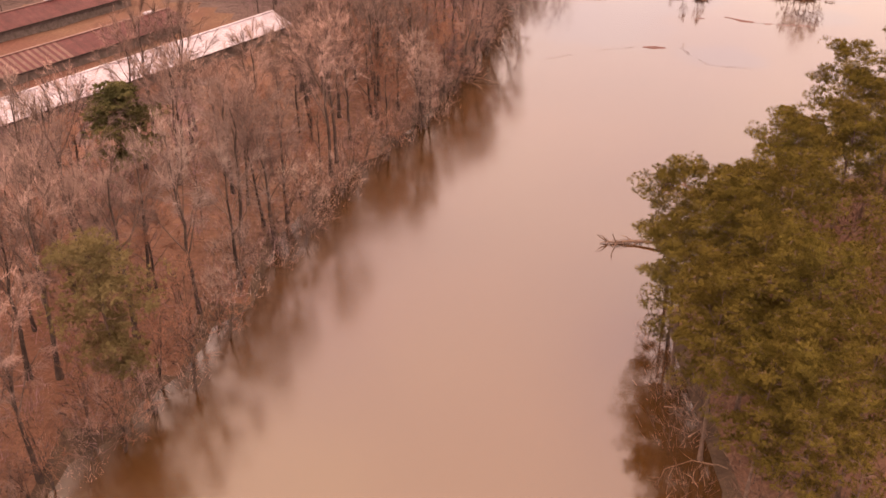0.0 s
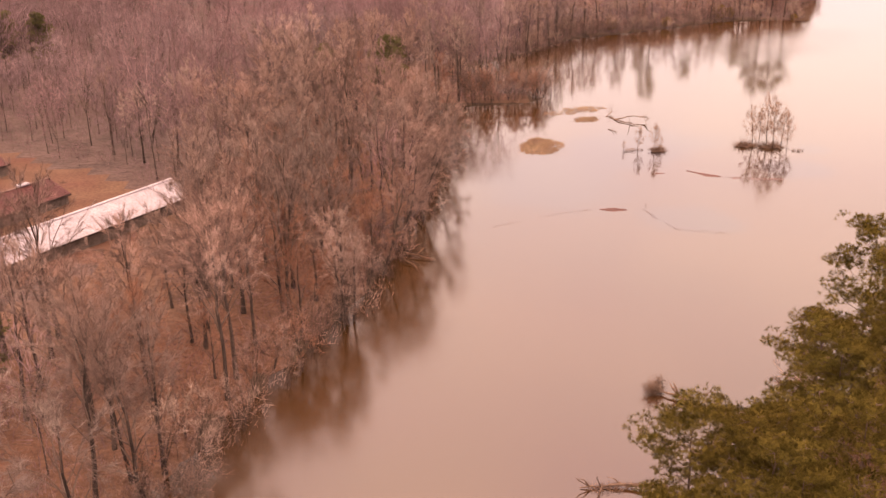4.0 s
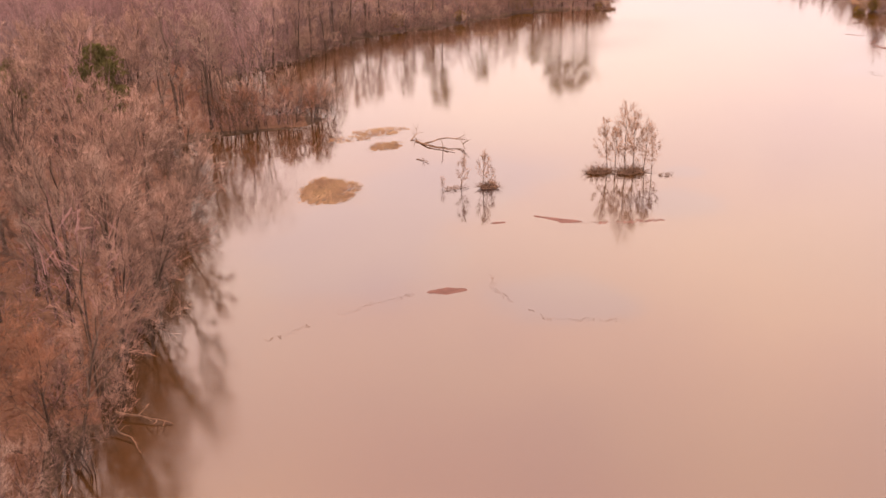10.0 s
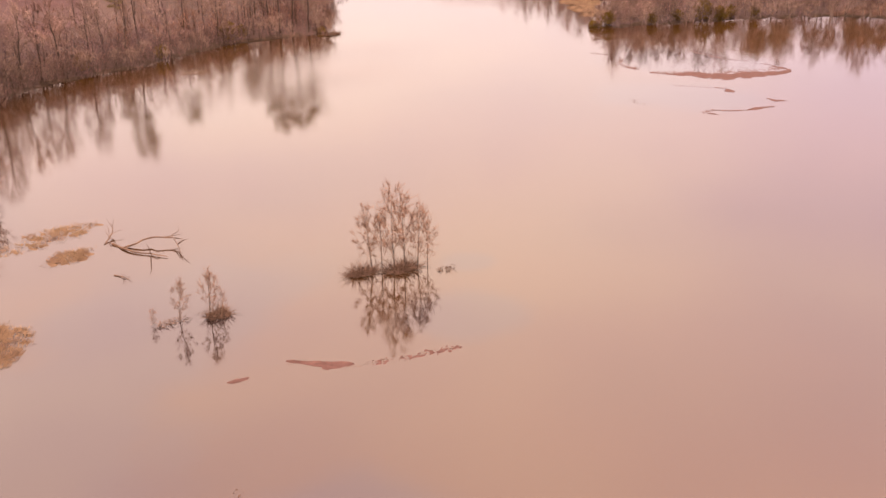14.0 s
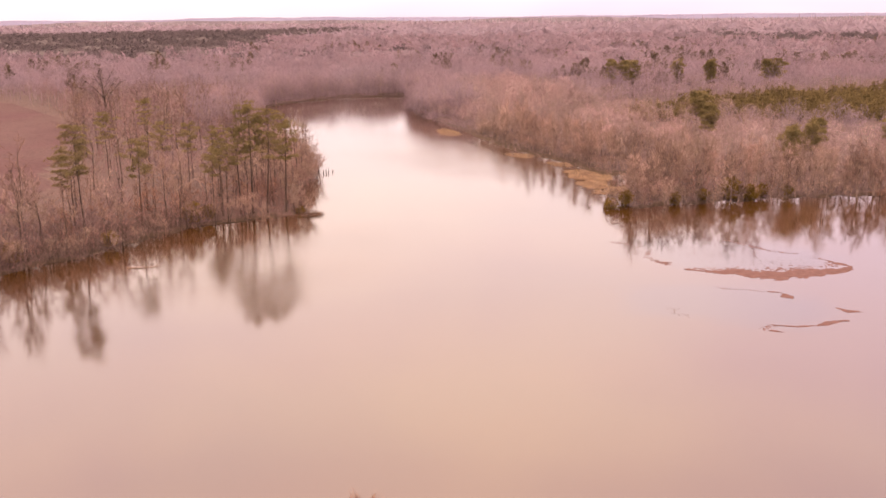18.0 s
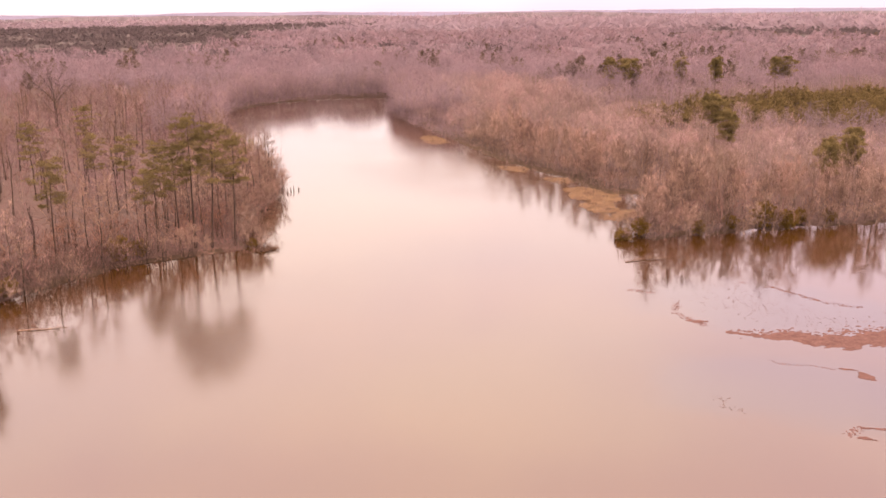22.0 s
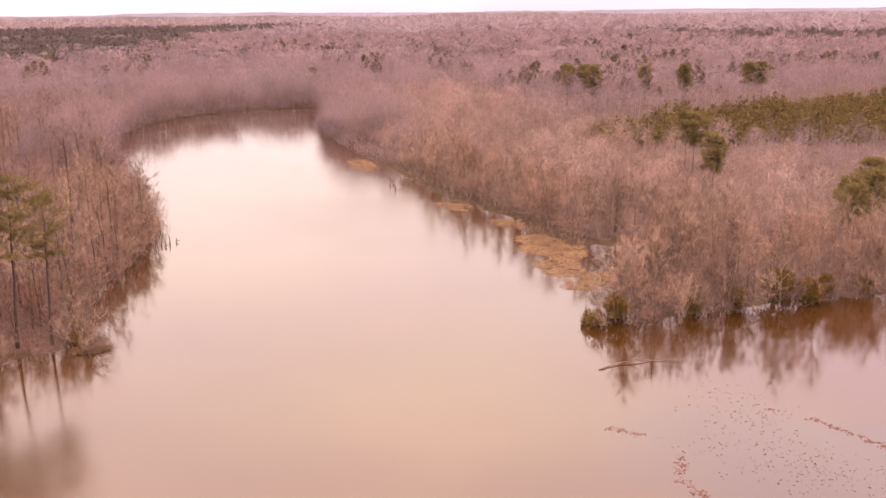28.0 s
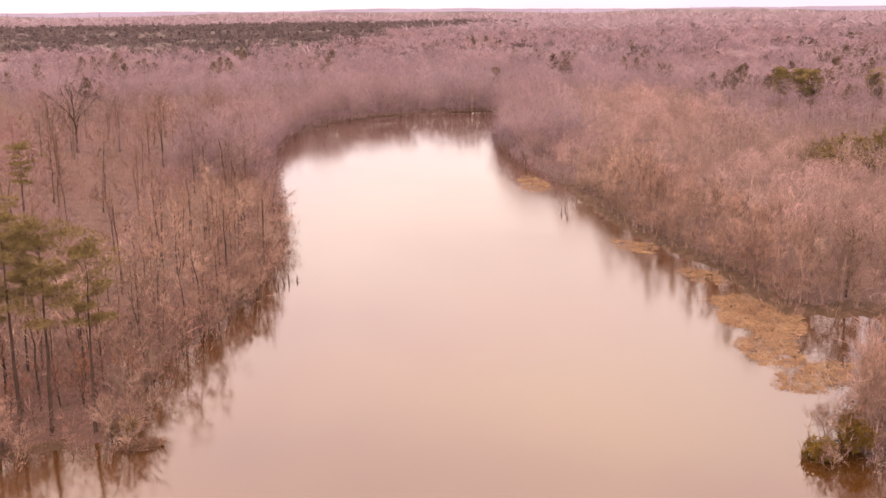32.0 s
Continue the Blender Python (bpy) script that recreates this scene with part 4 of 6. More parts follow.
red_shrub = shrubs[4]
rng_spit = np.random.RandomState(77)
for k in range(14):
    x = 20 + 21 * rng_spit.uniform()
    y = 253.5 + (x - 20) * 0.16 + rng_spit.uniform(-0.5, 4)
    ob = copy_thing(red_shrub if k % 3 else shrubs[1], pose(x, y, max(land_at(x, y), -0.3), 0, 0, 60 * k))
    sc = rng_spit.uniform(0.8, 1.25)
    ob.scale = (sc, sc, sc)

mid_soups = [far_tree(300 + i, 13.0 + 1.7 * i, 3.7 + 0.35 * i, 330, 0.065, 6, 0.13, -0.5, 0.0, 0.025, 0.09) for i in range(6)]
mx, my = scatter(11, (-190, 60), (60, 350), 6.6, lambda x, y: (((inland(x, y) >= 34) & (inland(x, y) < 120) & (yard_coords(x, y)[1] > -119)) | ((inland(x, y) >= 34) & (inland(x, y) < 120) & ((yard_coords(x, y)[0] < 20) | (yard_coords(x, y)[0] > 138) | (yard_coords(x, y)[1] < -194))) | ((y > 262) & (inland(x, y) > 1) & (inland(x, y) < 60))) & ~in_yard(x, y))
rest_x, rest_y = np.concatenate([mx, bx[165:]]), np.concatenate([my, by[165:]])
stuff("bare_woodland", mid_soups, (BARK, TWIG_WOOD), rest_x, rest_y, 12, "dense bare winter woodland behind the bank", "woodland", 0.65, 1.2)

for k, (x, y, sc) in enumerate(((-36, 208, 0.9), (-30, 203, 0.95), (-43, 212, 0.85), (-25, 199, 0.9), (-33, 214, 0.9), (-50, 218, 0.85))):
    ob = copy_thing(tall[(k * 5 + 2) % 6], pose(x, y, land_at(x, y) - 0.05, 0, 0, 59 * k))
    ob.scale = (sc, sc, sc)

back_soups = [far_tree(310 + i, 14 + 1.5 * i, 5.2, 130, 0.12, 7, 0.15, -0.6, 0.0, 0.03, 0.12) for i in range(4)]
kx, ky = scatter(16, (-330, 0), (140, 430), 7.4, lambda x, y: (inland(x, y) >= 118) & (inland(x, y) < 260) & ~in_yard(x, y) & ahead(x, y))
stuff("bare_woodland", back_soups, (BARK, TWIG_WOOD), kx, ky, 17, "bare winter woodland beyond the sheds", "woodland", 0.7, 1.15)

kx, ky = scatter(18, (-150, 330), (-90, 128), 9.0, lambda x, y: (inland(x, y) > 3) & (inland(x, y) < 95) & ((x > 14 + 0.45 * np.maximum(y, 30)) | ((x < 0) & (y < 36))) & ~in_yard(x, y))
stuff("bare_woodland", back_soups, (BARK, TWIG_WOOD), kx, ky, 19, "bare winter woodland along the southern shore", "woodland", 0.7, 1.1)

low_soups = [far_tree(340 + i, 2.8 + 0.9 * i, 1.6 + 0.4 * i, 50, 0.065, 3, 0.04, -0.85, 0.2, 0.03, 0.03) for i in range(4)]
bush_soups = [far_tree(350 + i, 5.0 + 0.7 * i, 2.8 + 0.3 * i, 84, 0.095, 4, 0.05, -1.15, 0.18, 0.03, 0.035) for i in range(4)]
ux, uy = scatter(13, (-100, 46), (34, 275), 4.0, lambda x, y: ((x < 8) | (y > 140)) & (inland(x, y) > 0.5) & (inland(x, y) < 45) & ~in_yard(x, y))
vx, vy = scatter(15, (-190, -30), (60, 300), 4.5, lambda x, y: (inland(x, y) >= 45) & (inland(x, y) < 130) & ~in_yard(x, y))
ux, uy = np.concatenate([ux, vx]), np.concatenate([uy, vy])
stuff("undergrowth", low_soups, (BARK, TWIG_WOOD), ux, uy, 14, "thin bare undergrowth over brown leaf litter", "undergrowth")

vx, vy = scatter(20, (-100, 46), (30, 275), 3.9, lambda x, y: ((x < 8) | (y > 140)) & (inland(x, y) > -0.8) & (inland(x, y) < np.where(y > 250, 12, 4.5)))
stuff("undergrowth", bush_soups, (BARK, TWIG), vx, vy, 21, "brown bare brush overhanging the wooded bank's waterline", "undergrowth", 0.45, 0.85)

# ---------------------------------------------------------------- wooded point
def set_back(y):
    """The marshy stretch keeps the trees away from the water."""
    return np.interp(y, [328, 340, 490, 530], [0.0, 5.0, 4.0, 0.0])


def thicket(x, y):
    return (x > 196) & (y > 200) & (x < 420) & (x + 0.2 * y > 262)


point = [make_tree("bare_tree", bare_tree(400 + i, 11 + 1.3 * i, base=0.35, spread=4.4, limbs=8, boughs=5, twigs=22, twig=1.2, thick=0.045, flare=0.6), (BARK, TWIG if i % 2 else TWIG_PALE),
                   "bare deciduous tree on the wooded point", "tree", "bare trees of the wooded point") for i in range(6)]
px, py = scatter(17, (30, 200), (300, 470), 6.0, lambda x, y: (inland(x, y) > 1.5) & (inland(x, y) < 22) & (x > 40) & (y > 306) & ~in_field(x, y) & ~((x > 119) & (x < 147) & (y < 373)) & clear_of(x, y, ((93, 356, 6), (107, 364, 6), (105, 372, 4))))
place_trees(point, px[:135], py[:135], 18, 0.7, 1.05)
point_shrubs = [make_tree("bare_shrub", shrub_soups(430 + i, 4.0 + 0.6 * i), (BARK, TWIG_PALE if i % 2 else TWIG),
                          "bare tangled shrub at the foot of the wooded point", "shrub", "bare shrubs along the wooded point", ("stem", "crown")) for i in range(4)]
qx, qy = scatter(19, (20, 200), (262, 470), 3.2, lambda x, y: (np.abs(inland(x, y) - 1.4) < 2.6) & ((y > 300) | (x > 18)))
place_trees(point_shrubs, qx[:100], qy[:100], 20, 0.8, 1.45)
ux, uy = scatter(23, (-20, 260), (300, 700), 8.3, lambda x, y: (inland(x, y) >= 20) & (inland(x, y) < 150) & ~in_field(x, y) & (y > 330) & (x < 280) & ((x > 112) | (y < 372)))
ux, uy = np.concatenate([ux, px[135:]]), np.concatenate([uy, py[135:]])
point_soups = [far_tree(320 + i, 12 + 1.9 * i, 4.2 + 0.4 * i, 360, 0.07, 7, 0.11, -0.5, 0.06, 0.025, 0.09) for i in range(5)]
stuff("bare_woodland", point_soups, (BARK_PALE, TWIG_WOOD), ux, uy, 24, "bare winter woodland behind the wooded point", "woodland", 0.42, 0.95)
ux, uy = scatter(25, (20, 240), (240, 660), 3.4, lambda x, y: (inland(x, y) > 0.2) & (inland(x, y) < np.where(y < 400, 26.0, 6.0)) & (x < 250))
stuff("undergrowth", low_soups, (BARK, TWIG_ROSE), ux, uy, 26, "thin bare undergrowth over brown leaf litter", "undergrowth", 0.8, 1.6)

ux, uy = scatter(33, (40, 240), (300, 620), 3.5, lambda x, y: (inland(x, y) > -1.0) & (inland(x, y) < 15) & ~thicket(x, y) & (y > 306))
stuff("undergrowth", bush_soups, (BARK, TWIG_ROSE), ux, uy, 34, "tangled bare bushes along the foot of the point", "undergrowth", 0.5, 1.0, size_at=lambda x, y: np.where((x > 118) & (y < 373), 0.6, 1.0))

ux, uy = scatter(36, (40, 104), (300, 380), 4.6, lambda x, y: (inland(x, y) > 2.5) & (inland(x, y) < 22) & (y > 306))
stuff("bare_woodland", point_soups, (BARK, TWIG_WOOD), ux, uy, 37, "bare young trees crowding the wooded point's shore", "woodland", 0.35, 0.7)
ux, uy = scatter(34, (40, 124), (300, 376), 2.4, lambda x, y: (inland(x, y) > -1.2) & (inland(x, y) < 9) & (y > 306))
stuff("undergrowth", bush_soups, (BARK, TWIG), ux, uy, 35, "dense pale bare brush overhanging the point's waterline", "undergrowth", 0.55, 1.0)

for k in range(18):
    x = 78 + 76 * rng_spit.uniform()
    y = np.interp(x, [78, 118, 150], [347, 366, 372]) + rng_spit.uniform(1, 12)
    if float(inland(np.array([x]), np.array([y]))[0]) > 1:
        ob = copy_thing(red_shrub, pose(x, y, land_at(x, y), 0, 0, 47 * k))
        sc = rng_spit.uniform(0.8, 1.15)
        ob.scale = (sc, sc, sc)

snag_trees = [make_tree("snag_tree", bare_tree(460 + i, 17 + i, base=0.5, spread=4.2, limbs=7, boughs=5, twigs=9, twig=1.3, thick=0.05, flare=0.5, girth=1.2), (BARK, BRUSH, BRUSH),
                        "tall dark forked bare tree standing above low woods", "tree", "tall trees above the point's woods", ("trunk", "branchwork", "crown")) for i in range(3)]
gx_, gy_ = scatter(27, (95, 250), (372, 660), 14.0, lambda x, y: (inland(x, y) > 4) & (inland(x, y) < 80) & ~in_field(x, y))
place_trees(snag_trees, gx_[:95], gy_[:95], 28, 0.75, 1.15)

oak = make_tree("bare_tree", broad_tree(481, 24, base=0.3, spread=8.5, limbs=12, boughs=8, twigs=26, twig=1.8, thick=0.07, girth=2.0), (BARK, BARK, TWIG_WOOD_OBJECT),
                "great lone bare oak rising above low woods", "tree", "", ("trunk", "branchwork", "crown"))
oak.matrix_basis = pose(162, 596, land_at(162, 596) + 0.0, 0, 0, 40)

# ---------------------------------------------------------------- flooded thicket
poles = [make_tree("thicket_tree", bare_tree(500 + i, 9 + 0.9 * i, base=0.36, spread=3.7, limbs=10, boughs=5, twigs=30, twig=1.15, thick=0.034, sides=3, rise=(44, 68), girth=1.0), (BARK_PALE, TWIG_PALE),
                   "slender pale bare tree in the flooded thicket", "tree", "bare trees of the flooded thicket") for i in range(6)]
tx, ty = scatter(29, (200, 330), (228, 470), 5.0, lambda x, y: thicket(x, y) & (inland(x, y) > 0.3 + set_back(y)) & (inland(x, y) < 19))
place_trees(poles, tx[:290], ty[:290], 30, 0.7, 1.15)
pole_far = [far_tree(530 + i, 7.6 + 1.3 * i, 3.2 + 0.3 * i, 280, 0.075, 7, 0.11, -0.35, 0.09, 0.03, 0.1) for i in range(6)]
for k, (x, y) in enumerate(((246, 311.5), (252, 309.5), (257, 308), (261, 306), (264.5, 303.5), (268, 301), (271, 298.5), (274.5, 296.5), (277, 293), (280, 289.5), (283.5, 285.5), (286.5, 281), (289, 276.5), (292, 271))):
    ob = copy_thing(poles[k % 6], pose(x, y, max(land_at(x, y), -0.3), 14, -10, 110 * k))
    sc = (0.85 if k < 6 else 1.12) + 0.12 * (k % 4)
    ob.scale = (sc, sc, sc)
tx2, ty2 = scatter(31, (200, 420), (200, 640), 7.3, lambda x, y: thicket(x, y) & (inland(x, y) > (np.where(y < 470, 18.0, 0.5 + set_back(y)))) & (inland(x, y) < 85) & (~young_stand(x, y) | (fbm(x / 16.0, y / 16.0, 64) < -0.12)))
stuff("thicket", pole_far, (BARK_PALE, TWIG_THICKET), np.concatenate([tx2, tx[290:]]), np.concatenate([ty2, ty[290:]]), 32, "dense pale bare thicket beside the lake", "thicket", 0.6, 1.2)
vx, vy = scatter(65, (200, 300), (330, 530), 2.1, lambda x, y: thicket(x, y) & (inland(x, y) > 0.3) & (inland(x, y) < 2.5 + set_back(y)))
stuff("undergrowth", low_soups, (BARK_PALE, TWIG_THICKET), vx, vy, 66, "low brown marsh brush on the muddy margin", "undergrowth", 0.25, 0.5)
tsh = [make_tree("bare_shrub", shrub_soups(560 + i, 3.6 + 0.8 * i), (BARK_PALE, TWIG_PALE), "low pale bare shrub standing in shallow water", "shrub",
                 "bare shrubs along the thicket", ("stem", "crown")) for i in range(4)]
hx, hy = scatter(37, (200, 300), (240, 470), 3.2, lambda x, y: thicket(x, y) & (np.abs(inland(x, y) - 1.0 - set_back(y)) < 2.2))
place_trees(tsh, hx[:170], hy[:170], 38, 0.8, 1.5)

ux, uy = scatter(39, (200, 330), (228, 560), 3.0, lambda x, y: thicket(x, y) & (inland(x, y) > -0.3 + set_back(y)) & (inland(x, y) < 8))
vx, vy = scatter(35, (200, 380), (228, 640), 4.6, lambda x, y: thicket(x, y) & (inland(x, y) > 1.5 + set_back(y)) & (inland(x, y) < np.where(y < 480, 36, 20)))
# twigs darker than the thicket's, standing in for shade between its crowns
stuff("undergrowth", bush_soups, (BARK, TWIG_WOOD), vx, vy, 36, "tangled bare bushes inside the thicket's edge", "undergrowth", 0.4, 0.75)
stuff("undergrowth", low_soups, (BARK_PALE, TWIG_THICKET), ux, uy, 40, "low tangled brush at the foot of the thicket", "undergrowth", 0.5, 0.95)

# ---------------------------------------------------------------- far woods
far_soups = [far_tree(600 + i, 11.0 + 1.5 * i, 4.2 + 0.4 * i, 130, 0.15, 0, 0.15, -0.5, 0.04, 0.05, 0.13) for i in range(6)]


def far_zone(x, y):
    d, r = inland(x, y), np.hypot(x - 150, y - 300)
    covered = ((x < 60) & (y < 350) & (d < 118)) | ((x < 0) & (x > -330) & (y > 140) & (y < 430) & (d < 260)) | ((x < 280) & (y < 700) & (y > 330) & (d < 148)) | (thicket(x, y) & (d < 83) & (y < 640))
    return ahead(x, y) & (d > 1) & ~covered & (r < 720) & ~in_field(x, y) & ~in_yard(x, y) & ~young_stand(x, y)


fx, fy = scatter(41, (-420, 960), (60, 1130), 10.0, far_zone)
stuff("far_woods", far_soups, (WOOD_FAR_HAZED, WOOD_FAR_HAZED), fx, fy, 42, "distant bare winter woods beyond the lake", "woodland", 0.75, 1.2, size_at=lambda x, y: np.where((x > 270) & (x < 720) & (y > 280) & (y < 490), 0.6, 1.0))

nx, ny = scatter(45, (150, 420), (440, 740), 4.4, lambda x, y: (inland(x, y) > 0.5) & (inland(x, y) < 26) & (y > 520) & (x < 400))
stuff("far_shore_woods", [far_tree(620 + i, 12.0 + 1.8 * i, 4.4, 150, 0.11, 3, 0.13, -0.8, 0.0, 0.03, 0.08) for i in range(4)], (BARK_PALE, WOOD_FAR_HAZED), nx, ny, 46, "bare trees crowding the far shore", "woodland", 0.85, 1.15)
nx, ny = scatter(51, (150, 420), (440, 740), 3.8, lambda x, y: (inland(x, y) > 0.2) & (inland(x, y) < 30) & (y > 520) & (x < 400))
stuff("undergrowth", [far_tree(630 + i, 5 + i, 3.2, 70, 0.14, 0, 0.08, -1.25, 0.0, 0.04, 0.08) for i in range(3)], (BARK, WOOD_FAR_HAZED), nx, ny, 52, "bare bushes under the trees of the far shore", "undergrowth", 0.8, 1.1)
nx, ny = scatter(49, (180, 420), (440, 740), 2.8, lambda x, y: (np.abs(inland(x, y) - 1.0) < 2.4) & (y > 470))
stuff("shore_brush", low_soups, (BARK, WOOD_FAR_HAZED), nx, ny, 50, "low bare brush along the far shore", "undergrowth", 0.8, 1.5)
phi = np.radians(np.unique(np.concatenate([np.linspace(-66, 84, 560), np.linspace(84, 294, 110)])))
rad = 120 * (4350 / 120) ** np.linspace(0, 1, 118)
PH, RD = np.meshgrid(phi, rad)
KX, KY = 150 + RD * np.sin(PH), 300 + RD * np.cos(PH)
dk = inland(KX, KY)
front = ahead(KX, KY)
lift = np.where(front, np.clip((RD - 600) / 150, 0, 1), np.clip((dk - 60) / 40, 0, 1))
lift[in_yard(KX, KY)] = 0
lift[in_field(KX, KY)] = 0
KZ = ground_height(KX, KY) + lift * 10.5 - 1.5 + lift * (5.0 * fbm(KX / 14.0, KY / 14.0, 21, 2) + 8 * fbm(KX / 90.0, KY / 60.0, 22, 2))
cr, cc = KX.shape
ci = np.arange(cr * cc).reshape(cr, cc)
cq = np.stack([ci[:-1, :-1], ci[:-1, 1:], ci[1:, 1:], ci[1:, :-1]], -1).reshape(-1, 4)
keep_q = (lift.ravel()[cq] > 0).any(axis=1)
# the sheet under the crowns carries the shade of their gaps as colour
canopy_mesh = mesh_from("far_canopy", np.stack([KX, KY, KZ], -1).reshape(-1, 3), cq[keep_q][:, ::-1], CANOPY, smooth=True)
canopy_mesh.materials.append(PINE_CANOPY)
mxq, myq = KX.ravel()[cq].mean(axis=1)[keep_q], KY.ravel()[cq].mean(axis=1)[keep_q]


def main_belt(x, y):
    near = np.interp(x, [60, 345, 403, 706, 1438], [1150, 1040, 1078, 1626, 2326])
    far = np.interp(x, [60, 215, 775, 1438], [2300, 2600, 2671, 2700])
    return (x > 60) & (x < 1438) & (y > near + 110 * fbm(x / 110.0, y / 80.0, 33)) & (y < far)


def eastern_belt(x, y):
    near, far = 1000 + 0.527 * (y - 776), 1496 + 0.364 * (y - 1096)
    return (y > 740) & (y < 1560) & (x > near + 60 * fbm(x / 70.0, y / 70.0, 37)) & (x < far) & (fbm(x / 90.0, y / 60.0, 38) > -0.2)


def pine_strips(x, y):
    return (fbm(x / 420.0, y / 200.0, 31, 2) > 0.27) & (y > 800)


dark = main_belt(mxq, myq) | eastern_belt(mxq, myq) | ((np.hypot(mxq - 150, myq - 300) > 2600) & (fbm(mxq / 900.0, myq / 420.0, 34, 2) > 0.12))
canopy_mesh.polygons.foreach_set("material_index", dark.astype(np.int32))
tagged(new("far_canopy", canopy_mesh), "unbroken canopy of distant winter woods with dark pine belts", "woodland", kind="stuff")


def ring(x, y, near, far):
    r = np.hypot(x - 150, y - 300)
    return ahead(x, y) & (r > near) & (r < far)


ox, oy = scatter(43, (-500, 1700), (500, 1800), 13.5, lambda x, y: ring(x, y, 690, 1450) & ~main_belt(x, y) & ~eastern_belt(x, y))
stuff("far_crowns", [far_tree(660 + i, 12 + 2.2 * i, 5.6, 70, 0.24, 0, 0.2, -0.3, 0.0, 0.2, 0.3) for i in range(4)], (CANOPY, WOOD_FAR_HAZED), ox, oy, 44, "crowns of distant bare trees above the canopy", "woodland", 0.85, 1.25)
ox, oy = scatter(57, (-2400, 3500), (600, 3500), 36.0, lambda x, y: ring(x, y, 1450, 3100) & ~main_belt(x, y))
# the farthest crowns take the wood colour with most haze in it
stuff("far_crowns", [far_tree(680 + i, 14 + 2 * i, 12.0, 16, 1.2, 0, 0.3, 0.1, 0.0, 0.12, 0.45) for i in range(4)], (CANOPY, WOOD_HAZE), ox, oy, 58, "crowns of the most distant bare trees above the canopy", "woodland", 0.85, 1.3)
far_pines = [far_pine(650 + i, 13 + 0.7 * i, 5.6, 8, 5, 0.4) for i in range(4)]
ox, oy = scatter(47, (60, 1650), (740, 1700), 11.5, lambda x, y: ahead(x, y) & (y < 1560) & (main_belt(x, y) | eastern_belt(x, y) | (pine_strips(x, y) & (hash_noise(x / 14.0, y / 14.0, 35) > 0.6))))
stuff("far_pine_belt", far_pines, (PINE_BARK, NEEDLES_HAZED), ox, oy, 48, "dark distant belt of pine trees", "woodland", 0.9, 1.1)
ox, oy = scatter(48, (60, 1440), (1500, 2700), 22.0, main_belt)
stuff("far_pine_belt", [far_pine(655 + i, 15, 9.0, 7, 4, 0.5) for i in range(3)], (PINE_BARK, NEEDLES_HAZED), ox, oy, 49, "dark distant belt of pine trees", "woodland", 0.9, 1.1)

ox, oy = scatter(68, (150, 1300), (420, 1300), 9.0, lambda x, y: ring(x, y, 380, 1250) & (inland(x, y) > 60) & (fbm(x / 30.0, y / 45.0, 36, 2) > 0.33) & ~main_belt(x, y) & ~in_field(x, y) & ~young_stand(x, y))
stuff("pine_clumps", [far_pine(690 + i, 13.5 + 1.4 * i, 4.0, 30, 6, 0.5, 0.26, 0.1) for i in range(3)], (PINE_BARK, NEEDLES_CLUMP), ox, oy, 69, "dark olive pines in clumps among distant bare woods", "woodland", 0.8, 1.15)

def far_ridge(distance, height, seed, mat, label):
    """A long low wooded ridge closing the horizon."""
    turn = np.radians(np.linspace(-70, 110, 361))
    crest = height + 15 * fbm(turn * 7, turn * 0, seed, 4) + 2.5 * fbm(turn * 160, turn * 0, seed + 4, 2)
    v = np.concatenate([np.stack([150 + r * np.sin(turn), 300 + r * np.cos(turn), z], 1) for r, z in ((distance, 0 * turn - 20), (distance + 60, crest), (distance + 300, 0 * turn - 20))])
    i = np.arange(360)
    f = np.concatenate([np.stack([i + o, i + 1 + o, i + 362 + o], 1) for o in (0, 361)] + [np.stack([i + o, i + 362 + o, i + 361 + o], 1) for o in (0, 361)])
    tagged(new("backdrop", mesh_from("backdrop", v, f, mat, True)), label, "backdrop", kind="structure")


# two ridges, their haze painted into the colour
far_ridge(4300, 36, 51, HAZED_RISE, "wooded rise near the horizon, mauve from haze in its colour")
far_ridge(4800, 53, 57, HAZE_HILLS, "wooded ridge on the horizon with lilac haze in its colour")

# ---------------------------------------------------------------- pines
PINE_LABEL = "tall pine with olive-green needle tufts and bare lower trunk"
big_pines = [make_tree("pine_tree", pine_tree(700 + i, 18.0 + 0.7 * i, base=0.42 + 0.06 * (i % 3), spread=5.2, limbs=28, tufts=36, blades=15, reach=0.32, width=0.021, pads=3, pad=0.86, flat=0.5), (PINE_BARK, NEEDLES), PINE_LABEL, "tree",
                       "pines on the near bank") for i in range(5)]
back_pines = [make_tree("pine_tree", pine_tree(710 + i, 17.5 + 0.7 * i, base=0.48, spread=4.4, limbs=22, tufts=14, blades=8, reach=0.42, width=0.035, flat=0.5), (PINE_BARK, NEEDLES), PINE_LABEL, "tree",
                        "pines on the near bank") for i in range(3)]
shore_pines = [(23.6, 91.8, 0.93), (38.5, 104.5, 0.84), (43, 111, 0.61), (48.2, 115, 0.99), (61.5, 124.5, 0.97), (69, 130, 0.95), (43.5, 100, 0.95), (47, 107.5, 0.95), (29.5, 98, 0.5), (33, 102, 0.42), (31, 94, 0.8),
               (27.5, 87, 0.88), (26, 79.5, 0.92), (20.8, 76, 0.78), (21.5, 66, 0.88), (22.2, 83.5, 0.8), (54, 113, 1.0), (36, 96, 0.9), (26, 71.5, 0.95), (32, 83, 0.95), (27, 63, 0.9), (23.0, 58.5, 0.85), (22.4, 70, 0.82), (25, 54, 0.9), (29.5, 67, 0.9), (30.5, 75.5, 0.9), (31, 60, 0.9)]
